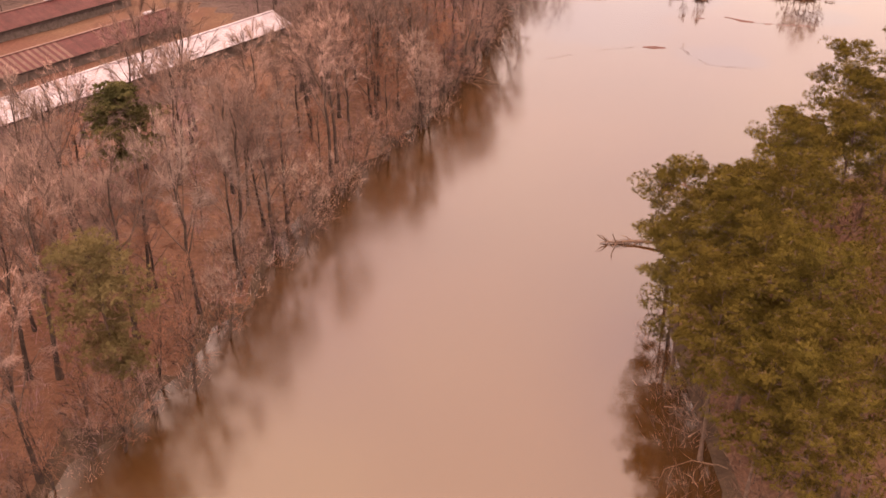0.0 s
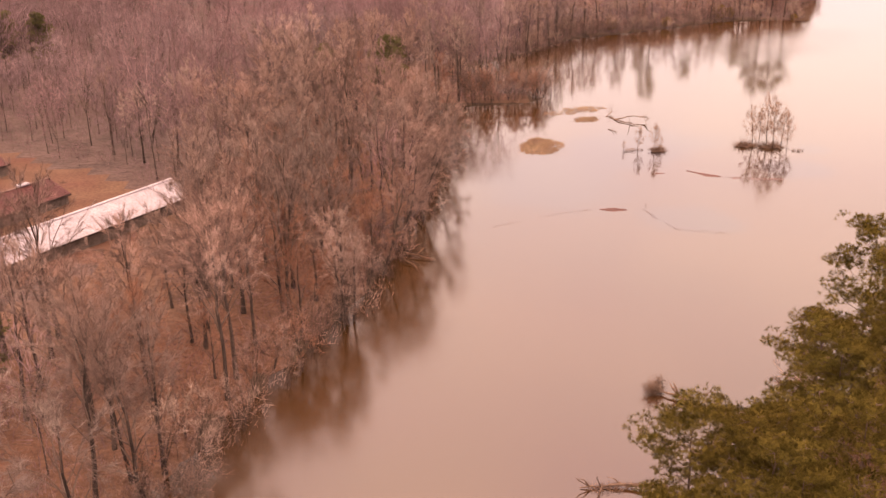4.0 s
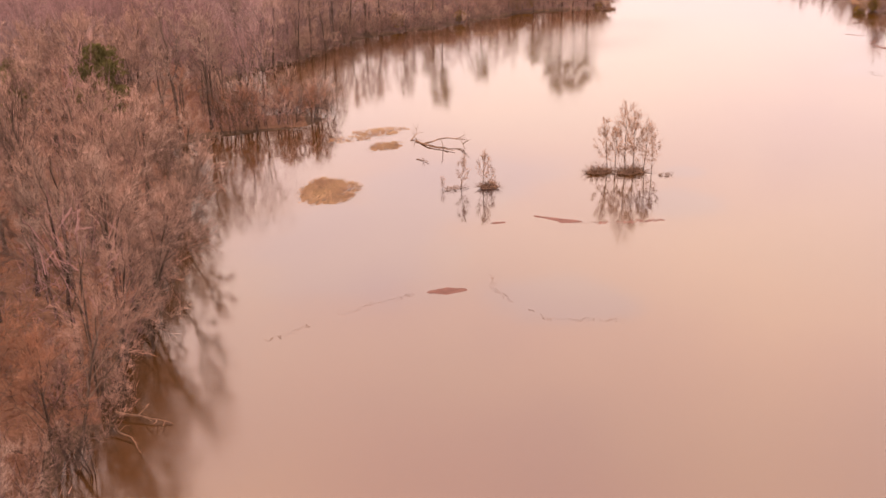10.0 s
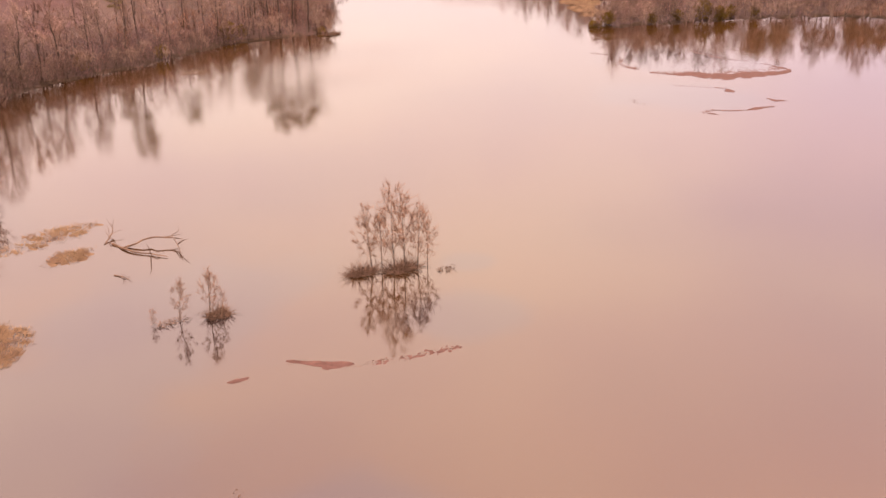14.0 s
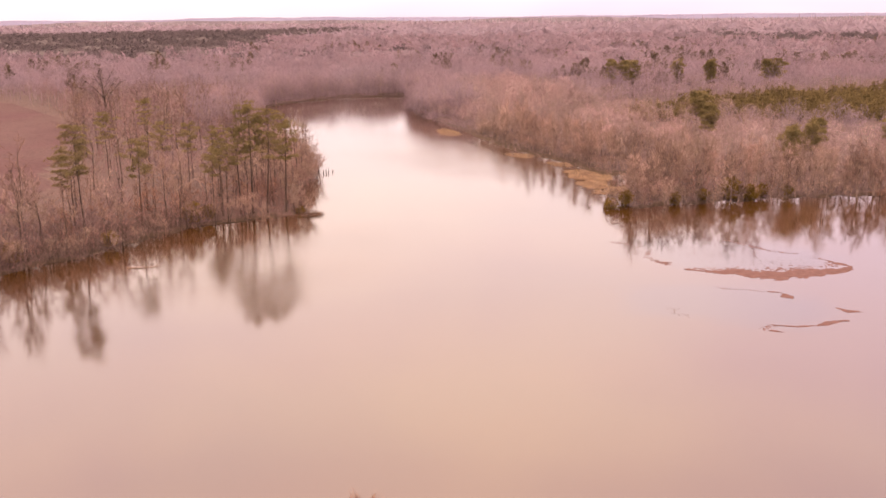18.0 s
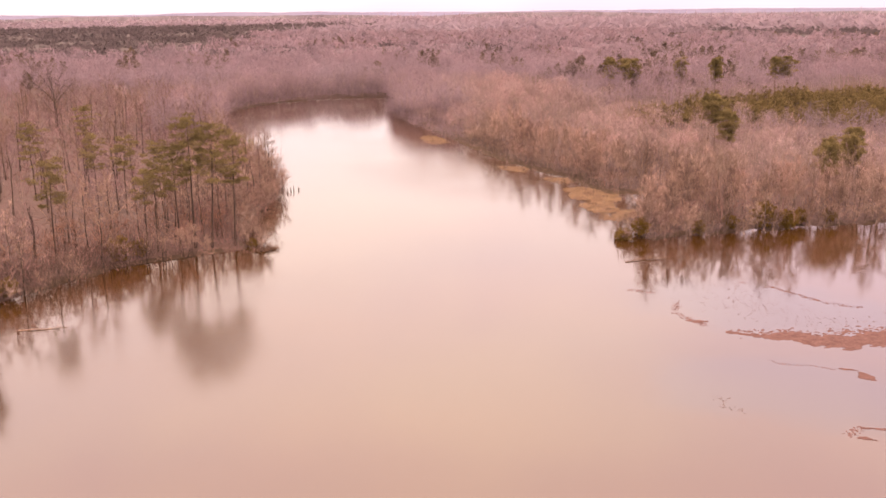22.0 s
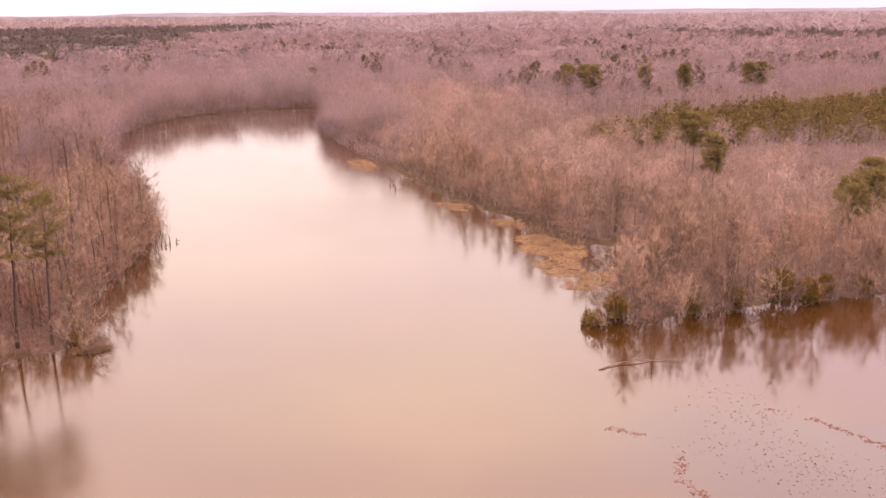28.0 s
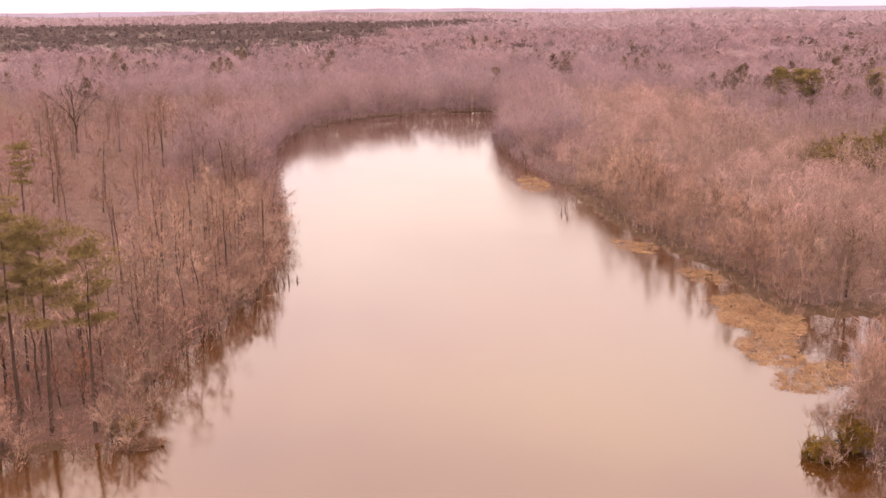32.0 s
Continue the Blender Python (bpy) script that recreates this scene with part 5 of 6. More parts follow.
for k, (x, y, sc) in enumerate(shore_pines):
    m = pose(x, y, land_at(x, y) - 0.05, 0, 0, 71 * k)
    ob = copy_thing(big_pines[k % 5], m) if k >= 5 else big_pines[k]
    ob.matrix_basis = m
    wide = 0.9 if sc == 0.61 else 0.93 if sc == 0.84 else 1.08 if sc == 0.99 else sc * 0.5 + 0.5 if sc < 0.7 else sc * 1.12
    ob.scale = (wide, wide, sc)
ax, ay = scatter(53, (22, 66), (50, 124), 5.6, lambda x, y: (inland(x, y) > 7.5) & (x < 14 + 0.45 * y) & clear_of(x, y, [(a, b, 4.0) for a, b, _ in shore_pines]))
place_trees(back_pines, ax[:50], ay[:50], 55, 0.75, 0.92)
ux, uy = scatter(56, (19, 60), (50, 122), 4.2, lambda x, y: (inland(x, y) > -0.8) & (x < 14 + 0.45 * y))
stuff("undergrowth", bush_soups, (BARK, BRUSH), ux, uy, 57, "bare brown bushes under the pines", "undergrowth", 0.7, 1.2)

for k, (x, y, s, tx_, ty_) in enumerate(((45.2, 117.4, 1.05, -22, -14), (47.2, 117.8, 0.9, -16, 4), (44.6, 115.6, 0.8, -8, -20), (49.2, 119.0, 0.8, -18, 6))):
    ob = copy_thing(shrubs[(0, 1, 4, 2)[k]], pose(x, y, max(land_at(x, y), -0.3), tx_, ty_, 20 * k))
    ob.scale = (s, s, s)

thin_pines = [make_tree("pine_tree", pine_tree(730 + i, 20, base=0.58, spread=4.3, limbs=17, tufts=26, blades=13, reach=0.4, width=0.02, pads=3, pad=0.95, flat=0.36), (DARK_TRUNK, NEEDLES_YOUNG),
                        "slim pine with a high crown on the wooded point", "tree", "pines on the wooded point") for i in range(4)]
pp = [(130.6, 368.5, 0.96), (133.0, 367, 1.22), (136, 365.9, 1.17), (140.3, 364.8, 1.04), (93.2, 359.5, 1.14), (107.3, 368, 0.93), (118.5, 434, 0.9), (139, 467, 0.95),
      (127, 411, 0.85), (132, 407, 0.85), (137, 396, 0.85), (91.9, 372, 0.8), (128, 374, 0.8), (125, 371, 0.75)]
for k, (x, y, s) in enumerate(pp):
    m = pose(x, y, land_at(x, y) - 0.05, 0, 0, 77 * k)
    ob = copy_thing(thin_pines[k % 4], m) if k >= 4 else thin_pines[k]
    ob.matrix_basis = m
    ob.scale = (s, s, s)

inland_pines = [make_tree("pine_tree", pine_tree(750 + i, 17, base=0.46, spread=3.9, limbs=24, tufts=26, blades=9, reach=0.5, width=0.06, pads=3, pad=1.15, flat=0.6), (PINE_BARK, NEEDLES_YOUNG),
                          "dark olive pine standing above bare thicket", "tree", "scattered pines in the thicket") for i in range(3)]
ip = [(473, 533), (510, 525), (515, 521), (436, 572), (440, 565), (435, 554), (461, 546), (330, 412), (325, 405), (293, 373), (300, 337), (269, 323), (275, 327), (307, 312), (312, 309),
      (321, 327), (346, 305), (508, 415), (285, 328), (352, 312)]
for k, (x, y) in enumerate(ip):
    s = (0.78 if y < 340 else 0.9) if x < 400 else 1.1
    m = pose(x, y, land_at(x, y) - 0.05, 0, 0, 61 * k)
    ob = copy_thing(inland_pines[k % 3], m) if k >= 3 else inland_pines[k]
    ob.matrix_basis = m
    ob.scale = (s * 1.15, s * 1.15, s)


yx, yy = scatter(59, (330, 720), (330, 540), 4.2, lambda x, y: young_stand(x, y) & (fbm(x / 16.0, y / 16.0, 64) > -0.28))
stuff("young_pine_stand", [far_pine(670 + i, 4.8 + 0.9 * i, 2.3, 20, 5, 0.15, 0.34, 0.12) for i in range(3)], (BARK, NEEDLES_STAND), yx, yy, 60, "dense stand of young olive-green pines", "woodland", 0.75, 1.2)

bank_evergreens = [(-30.2, 73.8, 0.92), (-42.7, 121.2, 0.88), (3.2, 238, 0.98), (-11, 257, 0.72), (-102, 297, 0.9), (-96, 301, 0.85), (-112, 300, 1.0), (-108, 291, 0.9), (-89, 306, 0.8), (-119, 305, 1.0)]
bank_pines = [make_tree("evergreen_tree", pine_tree(770 + i, 18, base=0.22, spread=(5.2, 4.2)[i], limbs=38, tufts=(34, 26)[i], blades=(11, 9)[i], reach=(0.36, 0.42)[i], width=(0.042, 0.07)[i], pads=3, pad=(1.1, 1.15)[i]), (PINE_BARK, NEEDLES_YOUNG if i == 0 else NEEDLES_DARK),
                        ("green pine among bare trees on the bank", "dark evergreen tree among bare woodland")[i], "tree") for i in range(2)]
for k, (x, y, s) in enumerate(bank_evergreens):
    m = pose(x, y, land_at(x, y) - 0.05, 0, 0, 50 * k)
    ob = copy_thing(bank_pines[1], m) if k > 1 else bank_pines[k]
    ob.matrix_basis = m
    ob.scale = (s * 1.3, s * 1.3, s * 0.85) if k == 1 else (s, s, s)


def leafy_shrub(seed, h):
    rng = np.random.RandomState(seed)
    wood, _, _ = bare_tree(seed, h * 0.8, base=0.2, spread=h * 0.4, limbs=4, boughs=1, twigs=1, stems=4, sides=3)
    leaves = Soup()
    c = rng.normal(size=(170, 3))
    c /= np.linalg.norm(c, axis=1)[:, None]
    c *= rng.uniform(0.45, 1.0, (170, 1)) * np.array([h * 0.55, h * 0.55, h * 0.5])
    c[:, 2] += h * 0.5
    leaves.blades(c, 0.5, 0.085, 14, rng, up=0.4)
    return wood, leaves


green = [make_tree("evergreen_shrub", leafy_shrub(800 + i, 4.2 + 0.5 * i), (BARK, SHRUB_GREEN), "olive-green leafy shrub at the thicket's edge", "shrub", "olive shrubs along the thicket",
                   ("stem", "foliage")) for i in range(3)]
gp = [(207, 325.6, 0.8), (210.5, 324.5, 0.75), (214, 328, 0.7), (222, 319.5, 0.7), (230, 318, 0.65), (237.5, 315.5, 1.05), (241, 312.5, 0.95), (246, 313, 0.7), (252, 310, 0.6),
      (77, 349, 0.9), (96, 353, 0.7), (118, 366, 0.9), (122, 367, 0.8), (144, 365, 0.5)]
for k, (x, y, s) in enumerate(gp):
    m = pose(x, y, land_at(x, y) - 0.05, 0, 0, 83 * k)
    ob = copy_thing(green[k % 3], m) if k >= 3 else green[k]
    ob.matrix_basis = m
    ob.scale = (s, s, s)

# ---------------------------------------------------------------- poultry sheds
def shed(s0, s1, o, half, eave, rise, roof_of, label, ridge_vent=None):
    """A long low shed along the yard: plank walls, gabled roof of metal sheets, dark eave boards."""
    length = s1 - s0
    mid = ALONG * (s0 + s1) / 2 + ACROSS * o
    top = new("poultry_shed")
    top.matrix_basis = pose(mid[0], mid[1], land_at(*mid), 0, 0, math.degrees(math.atan2(ALONG[1], ALONG[0])))
    tagged(top, label, "shed", "poultry sheds in the yard")
    w = half - 0.5
    for y0 in (-w, w - 0.15):
        bm = bmesh.new()
        box(bm, (-length / 2 + 0.3, y0, -0.6), (length / 2 - 0.3, y0 + 0.15, eave - 0.02))
        part("side_wall", bm, WALL_SHADED, top)
    for x0 in (-length / 2 + 0.3, length / 2 - 0.45):
        bm = bmesh.new()
        box(bm, (x0, -w + 0.16, -0.6), (x0 + 0.15, w - 0.16, eave - 0.02))
        ends = [bm.verts.new((x, y, z)) for x in (x0, x0 + 0.15) for y, z in ((-w, eave - 0.02), (w, eave - 0.02), (0, eave + rise - 0.12))]
        bm.faces.new(ends[:3][::-1]), bm.faces.new(ends[3:])
        for a, b in ((0, 1), (1, 2), (2, 0)):
            bm.faces.new((ends[a], ends[b], ends[b + 3], ends[a + 3]))
        part("gable_wall", bm, WALL_SHADED, top)
    slope = math.hypot(half, rise)
    count = int(length // 0.66)
    step = length / count
    sheets = {}
    for side in (-1, 1):
        turn = math.atan2(rise, half)
        for i in range(count):
            mat = roof_of(i / count, i)
            if (mat.name, side) not in sheets:
                bm = bmesh.new()
                box(bm, (0.02, 0, 0), (step - 0.02, slope + 0.05, 0.03))
                for k in range(2):
                    box(bm, (0.08 + k * step * 0.48, 0.02, 0.028), (0.15 + k * step * 0.48, slope + 0.03, 0.06))
                me = bpy.data.meshes.new("roof_sheet")
                bm.to_mesh(me)
                bm.free()
                me.materials.append(mat)
                sheets[mat.name, side] = me
            ob = new("roof_sheet", sheets[mat.name, side])
            ob.parent = top
            ob.matrix_basis = pose(-length / 2 + i * step + (step if side == 1 else 0), side * half, eave - 0.03, 0, 0, 180 if side == 1 else 0) @ pose(0, 0, 0, math.degrees(turn), 0, 0)
        bm = bmesh.new()
        lo = (-length / 2, side * half - 0.06, eave - 0.32)
        box(bm, lo, (length / 2, side * half + 0.06, eave - 0.04))
        part("eave_board", bm, DARK_EAVE, top)
    bm = bmesh.new()
    box(bm, (-length / 2, -0.3, eave + rise - 0.03), (length / 2, 0.3, eave + rise + 0.09), 0.03)
    part("ridge_cap", bm, roof_of(0.0, 0), top)
    if ridge_vent:
        bm = bmesh.new()
        box(bm, (length / 2 - ridge_vent[1], -0.55, eave + rise + 0.09), (length / 2 - ridge_vent[0], 0.55, eave + rise + 0.4), 0.05)
        part("ridge_vent", bm, WHITE_ROOF, top, "white ridge vent")
    return top


shed(28, 132, -139.2, 5.2, 2.0, 1.9, lambda u, i: WHITE_ROOF, "long low shed with a weathered white metal roof")
shed(28, 122, -157.5, 5.2, 2.0, 1.8, lambda u, i: RED_ROOF if u > 0.72 or i % 2 else PALE_RUST, "long low shed with a faded red metal roof", (4.0, 6.0))
shed(28, 127, -180.5, 5.2, 2.2, 1.9, lambda u, i: RED_ROOF if u > 0.62 or i % 2 else PALE_RUST, "long low shed with a striped red metal roof", (1.0, 17.0))

# ---------------------------------------------------------------- islands, marsh and drift
def brush_heap(name, x, y, rx, ry, count, seed, label, height=1.1):
    """A low tangle of dark sticks lying in the water."""
    rng = np.random.RandomState(seed)
    heap = Soup()
    a, r = rng.uniform(0, 6.283, count), np.sqrt(rng.uniform(0, 1, count))
    b = np.stack([rx * r * np.cos(a), ry * r * np.sin(a), rng.uniform(-0.1, 0.25, count)], 1)
    d = rng.normal(size=(count, 3))
    d[:, 2] = np.abs(d[:, 2]) * 0.7
    d /= np.linalg.norm(d, axis=1)[:, None]
    heap.spikes(b, b + d * height * rng.uniform(0.4, 1.3, (count, 1)), 0.035)
    ob = new(name, mesh_from(name, *heap.arrays(), BRUSH))
    ob.location = (x, y, 0)
    return tagged(ob, label, "brush")


def broken_top(x, y, z, way, size, seed, label):
    """The crown of a fallen tree: forked limbs with a rounded mass of fine twigs."""
    rng = np.random.RandomState(seed)
    limbs, twigs = Soup(), Soup()
    way = unit(np.array(way, float))
    for _ in range(13):
        d = unit(way + rng.normal(0, 0.52, 3) + np.array([0, 0, 0.12]))
        end = d * size * rng.uniform(0.6, 1.0)
        mid = end * 0.5 + rng.normal(0, 0.08, 3)
        limbs.tube([(0, 0, 0), mid, end], [0.07, 0.045, 0.015], 4)
        for q, per in ((mid, 26), (end * 0.8, 46), (end, 60)):
            c = q + rng.normal(0, 0.17 * size, (per, 3))
            c[:, 2] = np.maximum(c[:, 2], -z + 0.03)
            o = unit(q) * 0.5 + rng.normal(0, 0.6, (per, 3))
            twigs.slivers(c, c + o * rng.uniform(0.25, 0.5, (per, 1)), 0.035, rng, way * size * 0.45)
    ob = new("log_top")
    ob.location = (x, y, z)
    tagged(ob, label, "brush")
    soup_part("branchwork", limbs, BRANCH, ob)
    soup_part("crown", twigs, BRUSH, ob)
    return ob


island_trees = [make_tree("island_tree", broad_tree(850 + i, 9.6 + 0.5 * i, base=0.18, spread=1.9 + 0.25 * i, limbs=17, boughs=6, twigs=36, twig=0.6, thick=0.02, girth=0.62), (BARK, TWIG_TAN),
                          "slender bare tree rising from a brushy islet in the lake", "tree", "bare trees on the islets") for i in range(3)]
it = [(73.9, 213.0, 0.9), (74.9, 212.6, 0.78), (76.2, 212.0, 1.06), (77.2, 211.2, 1.02), (78.6, 210.8, 0.88), (79.6, 210.2, 0.62), (50.9, 212.6, 0.56), (54.1, 212.3, 0.62), (55.1, 211.6, 0.35), (48.4, 213.6, 0.25)]
for k, (x, y, s) in enumerate(it):
    m = pose(x, y, -0.4, 0, 0, 97 * k)
    ob = copy_thing(island_trees[k % 3], m) if k >= 3 else island_trees[k]
    ob.matrix_basis = m
    ob.scale = (s, s, s)
brush_heap("brush_islet", 72.6, 213.0, 2.0, 0.9, 380, 861, "dark tangled brush at the foot of islet trees", 1.9)
brush_heap("brush_islet", 76.8, 211.4, 2.1, 1.1, 420, 862, "dark tangled brush at the foot of islet trees", 2.1)
brush_heap("brush_islet", 81.2, 208.6, 1.2, 0.6, 60, 863, "few dark sticks poking from the lake", 0.6)
brush_heap("brush_islet", 54.8, 211.8, 1.3, 0.9, 300, 864, "dark rounded brush islet in the lake", 1.5)
brush_heap("brush_islet", 50.3, 212.9, 1.9, 0.6, 110, 865, "low dark brush at the water surface", 0.6)


def straw_mat(name, x, y, rx, ry, rot, count, seed, label, gap=0.0):
    """Flattened dead marsh grass on a low hummock, in tussocks."""
    rng = np.random.RandomState(seed)
    s = Soup()
    a, r = rng.uniform(0, 6.283, count), np.sqrt(rng.uniform(0, 1, count))
    edge = 0.78 + 0.5 * fbm(np.cos(a) * 1.6 + seed, np.sin(a) * 1.6, seed)
    px_, py_ = rx * r * edge * np.cos(a), ry * r * edge * np.sin(a)
    ok = hash_noise(px_ * 1.1 + seed, py_ * 1.1, seed) > gap
    px_, py_, r = px_[ok], py_[ok], r[ok]
    z = 0.3 * (1 - r**2) * hash_noise(px_ * 0.9, py_ * 0.9, seed + 3) + 0.02
    c = np.repeat(np.stack([px_, py_, z], 1), 9, axis=0)
    c[:, :2] += rng.normal(0, 0.35, (len(c), 2))
    lay = rng.normal(0, 1, len(c)) * 0.7 + 1.2
    d = np.stack([np.cos(lay), np.sin(lay), rng.uniform(0.02, 0.4, len(c))], 1)
    s.slivers(c, c + d * rng.uniform(0.4, 1.0, (len(c), 1)), 0.065, rng, (0, 0, -40))
    sod = Soup()
    ang = np.arange(7) * 2 * math.pi / 7
    for p in c[::27]:
        rr = rng.uniform(0.3, 0.8) * rng.uniform(0.6, 1.3, 7)
        rim = np.stack([p[0] + rr * np.cos(ang), p[1] + rr * np.sin(ang), np.full(7, -0.04)], 1)
        sod.add(np.concatenate([rim, [[p[0], p[1], 0.04 + p[2] * 0.4]]]), [(i, (i + 1) % 7, 7) for i in range(7)])
    ob = new(name, mesh_from(name, *s.arrays(), STRAW, normals=s.soft_normals()))
    soup_part("sod", sod, SOD, ob, "brown wet root mat under the straw")
    ob.matrix_basis = pose(x, y, 0, 0, 0, rot)
    return tagged(ob, label, "marsh grass", kind="stuff")


STRAW_LABEL = "matted tan dead marsh grass at the water's edge"
straw_mat("marsh_grass", 32.8, 218.5, 4.9, 8.2, -10, 620, 871, STRAW_LABEL, 0.12)
straw_mat("marsh_grass", 45.0, 245.5, 9.5, 3.6, 22, 420, 872, STRAW_LABEL, 0.62)
straw_mat("marsh_grass", 46.5, 237.6, 4.0, 2.2, 28, 150, 873, STRAW_LABEL, 0.25)
straw_mat("marsh_grass", 266, 484, 5.5, 15, -25, 420, 874, STRAW_LABEL, 0.2)
straw_mat("marsh_grass", 246, 411, 4.5, 8, 0, 260, 875, STRAW_LABEL, 0.35)
straw_mat("marsh_grass", 243.5, 388, 4.0, 7, 0, 230, 876, STRAW_LABEL, 0.3)
straw_mat("marsh_grass", 236, 367, 8.0, 14, -25, 1200, 877, STRAW_LABEL, 0.08)
straw_mat("marsh_grass", 226, 353, 5.5, 8, -30, 420, 878, STRAW_LABEL, 0.3)
straw_mat("marsh_grass", 224, 343, 8.5, 5, 10, 420, 879, STRAW_LABEL, 0.4)


def branch(name, pts, r0, seed, label, forks=8, mat=DEADWOOD, category="driftwood", fork_len=1.6):
    """A dead limb with side forks."""
    rng = np.random.RandomState(seed)
    s = Soup()
    p = np.array(pts, float)
    fine = np.concatenate([p[:1]] + [p[i] + (p[i + 1] - p[i]) * np.linspace(0.25, 1, 4)[:, None] for i in range(len(p) - 1)])
    fine[1:-1] += rng.normal(0, 0.06, fine[1:-1].shape)
    s.tube(fine, np.linspace(r0, r0 * 0.25, len(fine)), 6)
    ob = tagged(new(name, mesh_from(name, *s.arrays(), mat)), label, category)
    for _ in range(forks):
        k = rng.randint(len(fine) // 4, len(fine) - 1)
        d = unit(unit(fine[k + 1] - fine[k]) + rng.normal(0, 0.6, 3) + np.array([0, 0, 0.25]))
        q = fine[k] + d * fork_len * rng.uniform(0.5, 1.2)
        q2 = q + unit(d + rng.normal(0, 0.4, 3)) * fork_len * 0.5
        side = Soup()
        side.tube([fine[k], q, q2], [r0 * 0.4, r0 * 0.28, r0 * 0.1], 4)
        soup_part("side_branch", side, mat, ob)
    return ob


branch("driftwood_branch", [(51.6, 239.0, 0.1), (52.8, 234.8, 0.2), (55.8, 230.8, 0.15)], 0.16, 881, "dark forked dead branch lying in the lake", 5)
branch("driftwood_branch", [(52.2, 236.8, 0.1), (55.6, 236.4, 0.9), (58.0, 234.6, 0.9), (57.6, 231.5, 0.2)], 0.13, 882, "dark curved dead branch lying in the lake", 7)
branch("driftwood_branch", [(50.8, 239.6, 0.0), (52.6, 242.0, 0.5), (52.8, 243.0, 1.2)], 0.1, 883, "dark dead branch lying in the lake", 6, fork_len=1.0)
branch("driftwood_branch", [(48.9, 229.0, 0.05), (50.2, 226.4, 0.2)], 0.07, 884, "short dark stick lying in the lake", 5, fork_len=0.5)
branch("fallen_log", [(41.5, 108.0, 0.7), (36.5, 113.8, 0.4), (32.2, 118.9, 0.25), (30.4, 120.6, 0.35)], 0.38, 885, "long fallen tree trunk lying out over the water", 5, fork_len=1.3)
broken_top(30.4, 120.6, 0.35, (-0.72, 0.5, 0.42), 1.9, 886, "broken twiggy top of the fallen tree")
brush_heap("log_top", 36.2, 115.6, 3.2, 0.7, 160, 887, "brushy debris caught beside the fallen tree", 0.5).rotation_euler[2] = radians(-50)
branch("fallen_branch", [(47.0, 116.8, 1.3), (45.4, 119.6, 1.5), (44.2, 121.6, 1.0), (43.5, 123.0, 0.1)], 0.11, 901, "pale fallen limb reaching into the lake below pines", 11, fork_len=1.5, mat=BRANCH)
branch("fallen_branch", [(26.0, 103.5, 0.6), (22.0, 104.6, 0.3), (18.2, 104.8, 0.1)], 0.2, 888, "fallen branches lying in the water below pines", 9, fork_len=1.4)
brush_heap("brush_debris", 21.0, 104.6, 2.4, 0.7, 200, 889, "brown floating brush below the pines", 0.5)
branch("fallen_branch", [(23.0, 63.0, 1.6), (20.5, 64.6, 1.2), (18.3, 64.2, 0.6), (16.8, 62.6, 0.2)], 0.06, 890, "pale bare dead branch hanging over the water", 8, fork_len=1.0)
brush_heap("brush_debris", 144.6, 359.8, 2.4, 1.3, 420, 891, "dark tangled roots and dead branches off the point", 1.5)
branch("dead_snag", [(105.5, 376, 0), (105.6, 376.2, 6), (105.0, 376.0, 10.5)], 0.28, 893, "dark dead forked tree on the point", 6, fork_len=3.4, category="snag", mat=BARK)
branch("fallen_branch", [(4.0, 163.6, 0.5), (6.4, 162.2, 0.35), (8.6, 160.9, 0.1)], 0.14, 894, "dark fallen branch reaching into the lake", 4, fork_len=1.2)
branch("fallen_branch", [(3.6, 161.4, 0.6), (5.2, 159.4, 0.3), (5.9, 157.2, 0.05)], 0.1, 895, "dark fallen branch reaching into the lake", 3, fork_len=0.9)
branch("driftwood_branch", [(93.8, 334.0, 0.05), (97.0, 332.4, 0.12), (100.2, 331.6, 0.05)], 0.1, 896, "pale dead branch floating off the wooded point", 3, fork_len=0.7, mat=BRANCH)
branch("dead_snag", [(205.0, 326.4, -0.3), (205.4, 326.6, 1.0), (206.4, 327.0, 1.9)], 0.09, 897, "small dead snag standing in shallow water", 6, fork_len=0.9, category="snag")
branch("dead_sapling", [(207.6, 327.8, -0.2), (207.4, 327.9, 2.0), (207.7, 327.7, 4.2)], 0.06, 898, "spindly leafless sapling at the thicket's edge", 9, fork_len=1.3, category="sapling", mat=BRANCH)
branch("driftwood_branch", [(193.7, 311.5, 0.02), (196.8, 311.4, 0.25), (200.4, 310.2, 0.3), (204.9, 307.0, 0.05)], 0.09, 899, "thin curved dead branch lying in the cove", 6, fork_len=1.3)
for k, (x, y) in enumerate(((175.6, 415.3), (176.8, 415.9), (177.7, 416.3), (179.4, 416.9), (248.8, 440.2), (250.6, 445.4), (253.2, 447.8))):
    branch("stump", [(x, y, -0.4), (x + 0.1, y, 0.5), (x + 0.15, y + 0.1, 1.0 + 0.2 * (k % 3))], 0.16, 900 + k, "dark stump poking out of the lake", 1, fork_len=0.4, category="stump", mat=BARK)

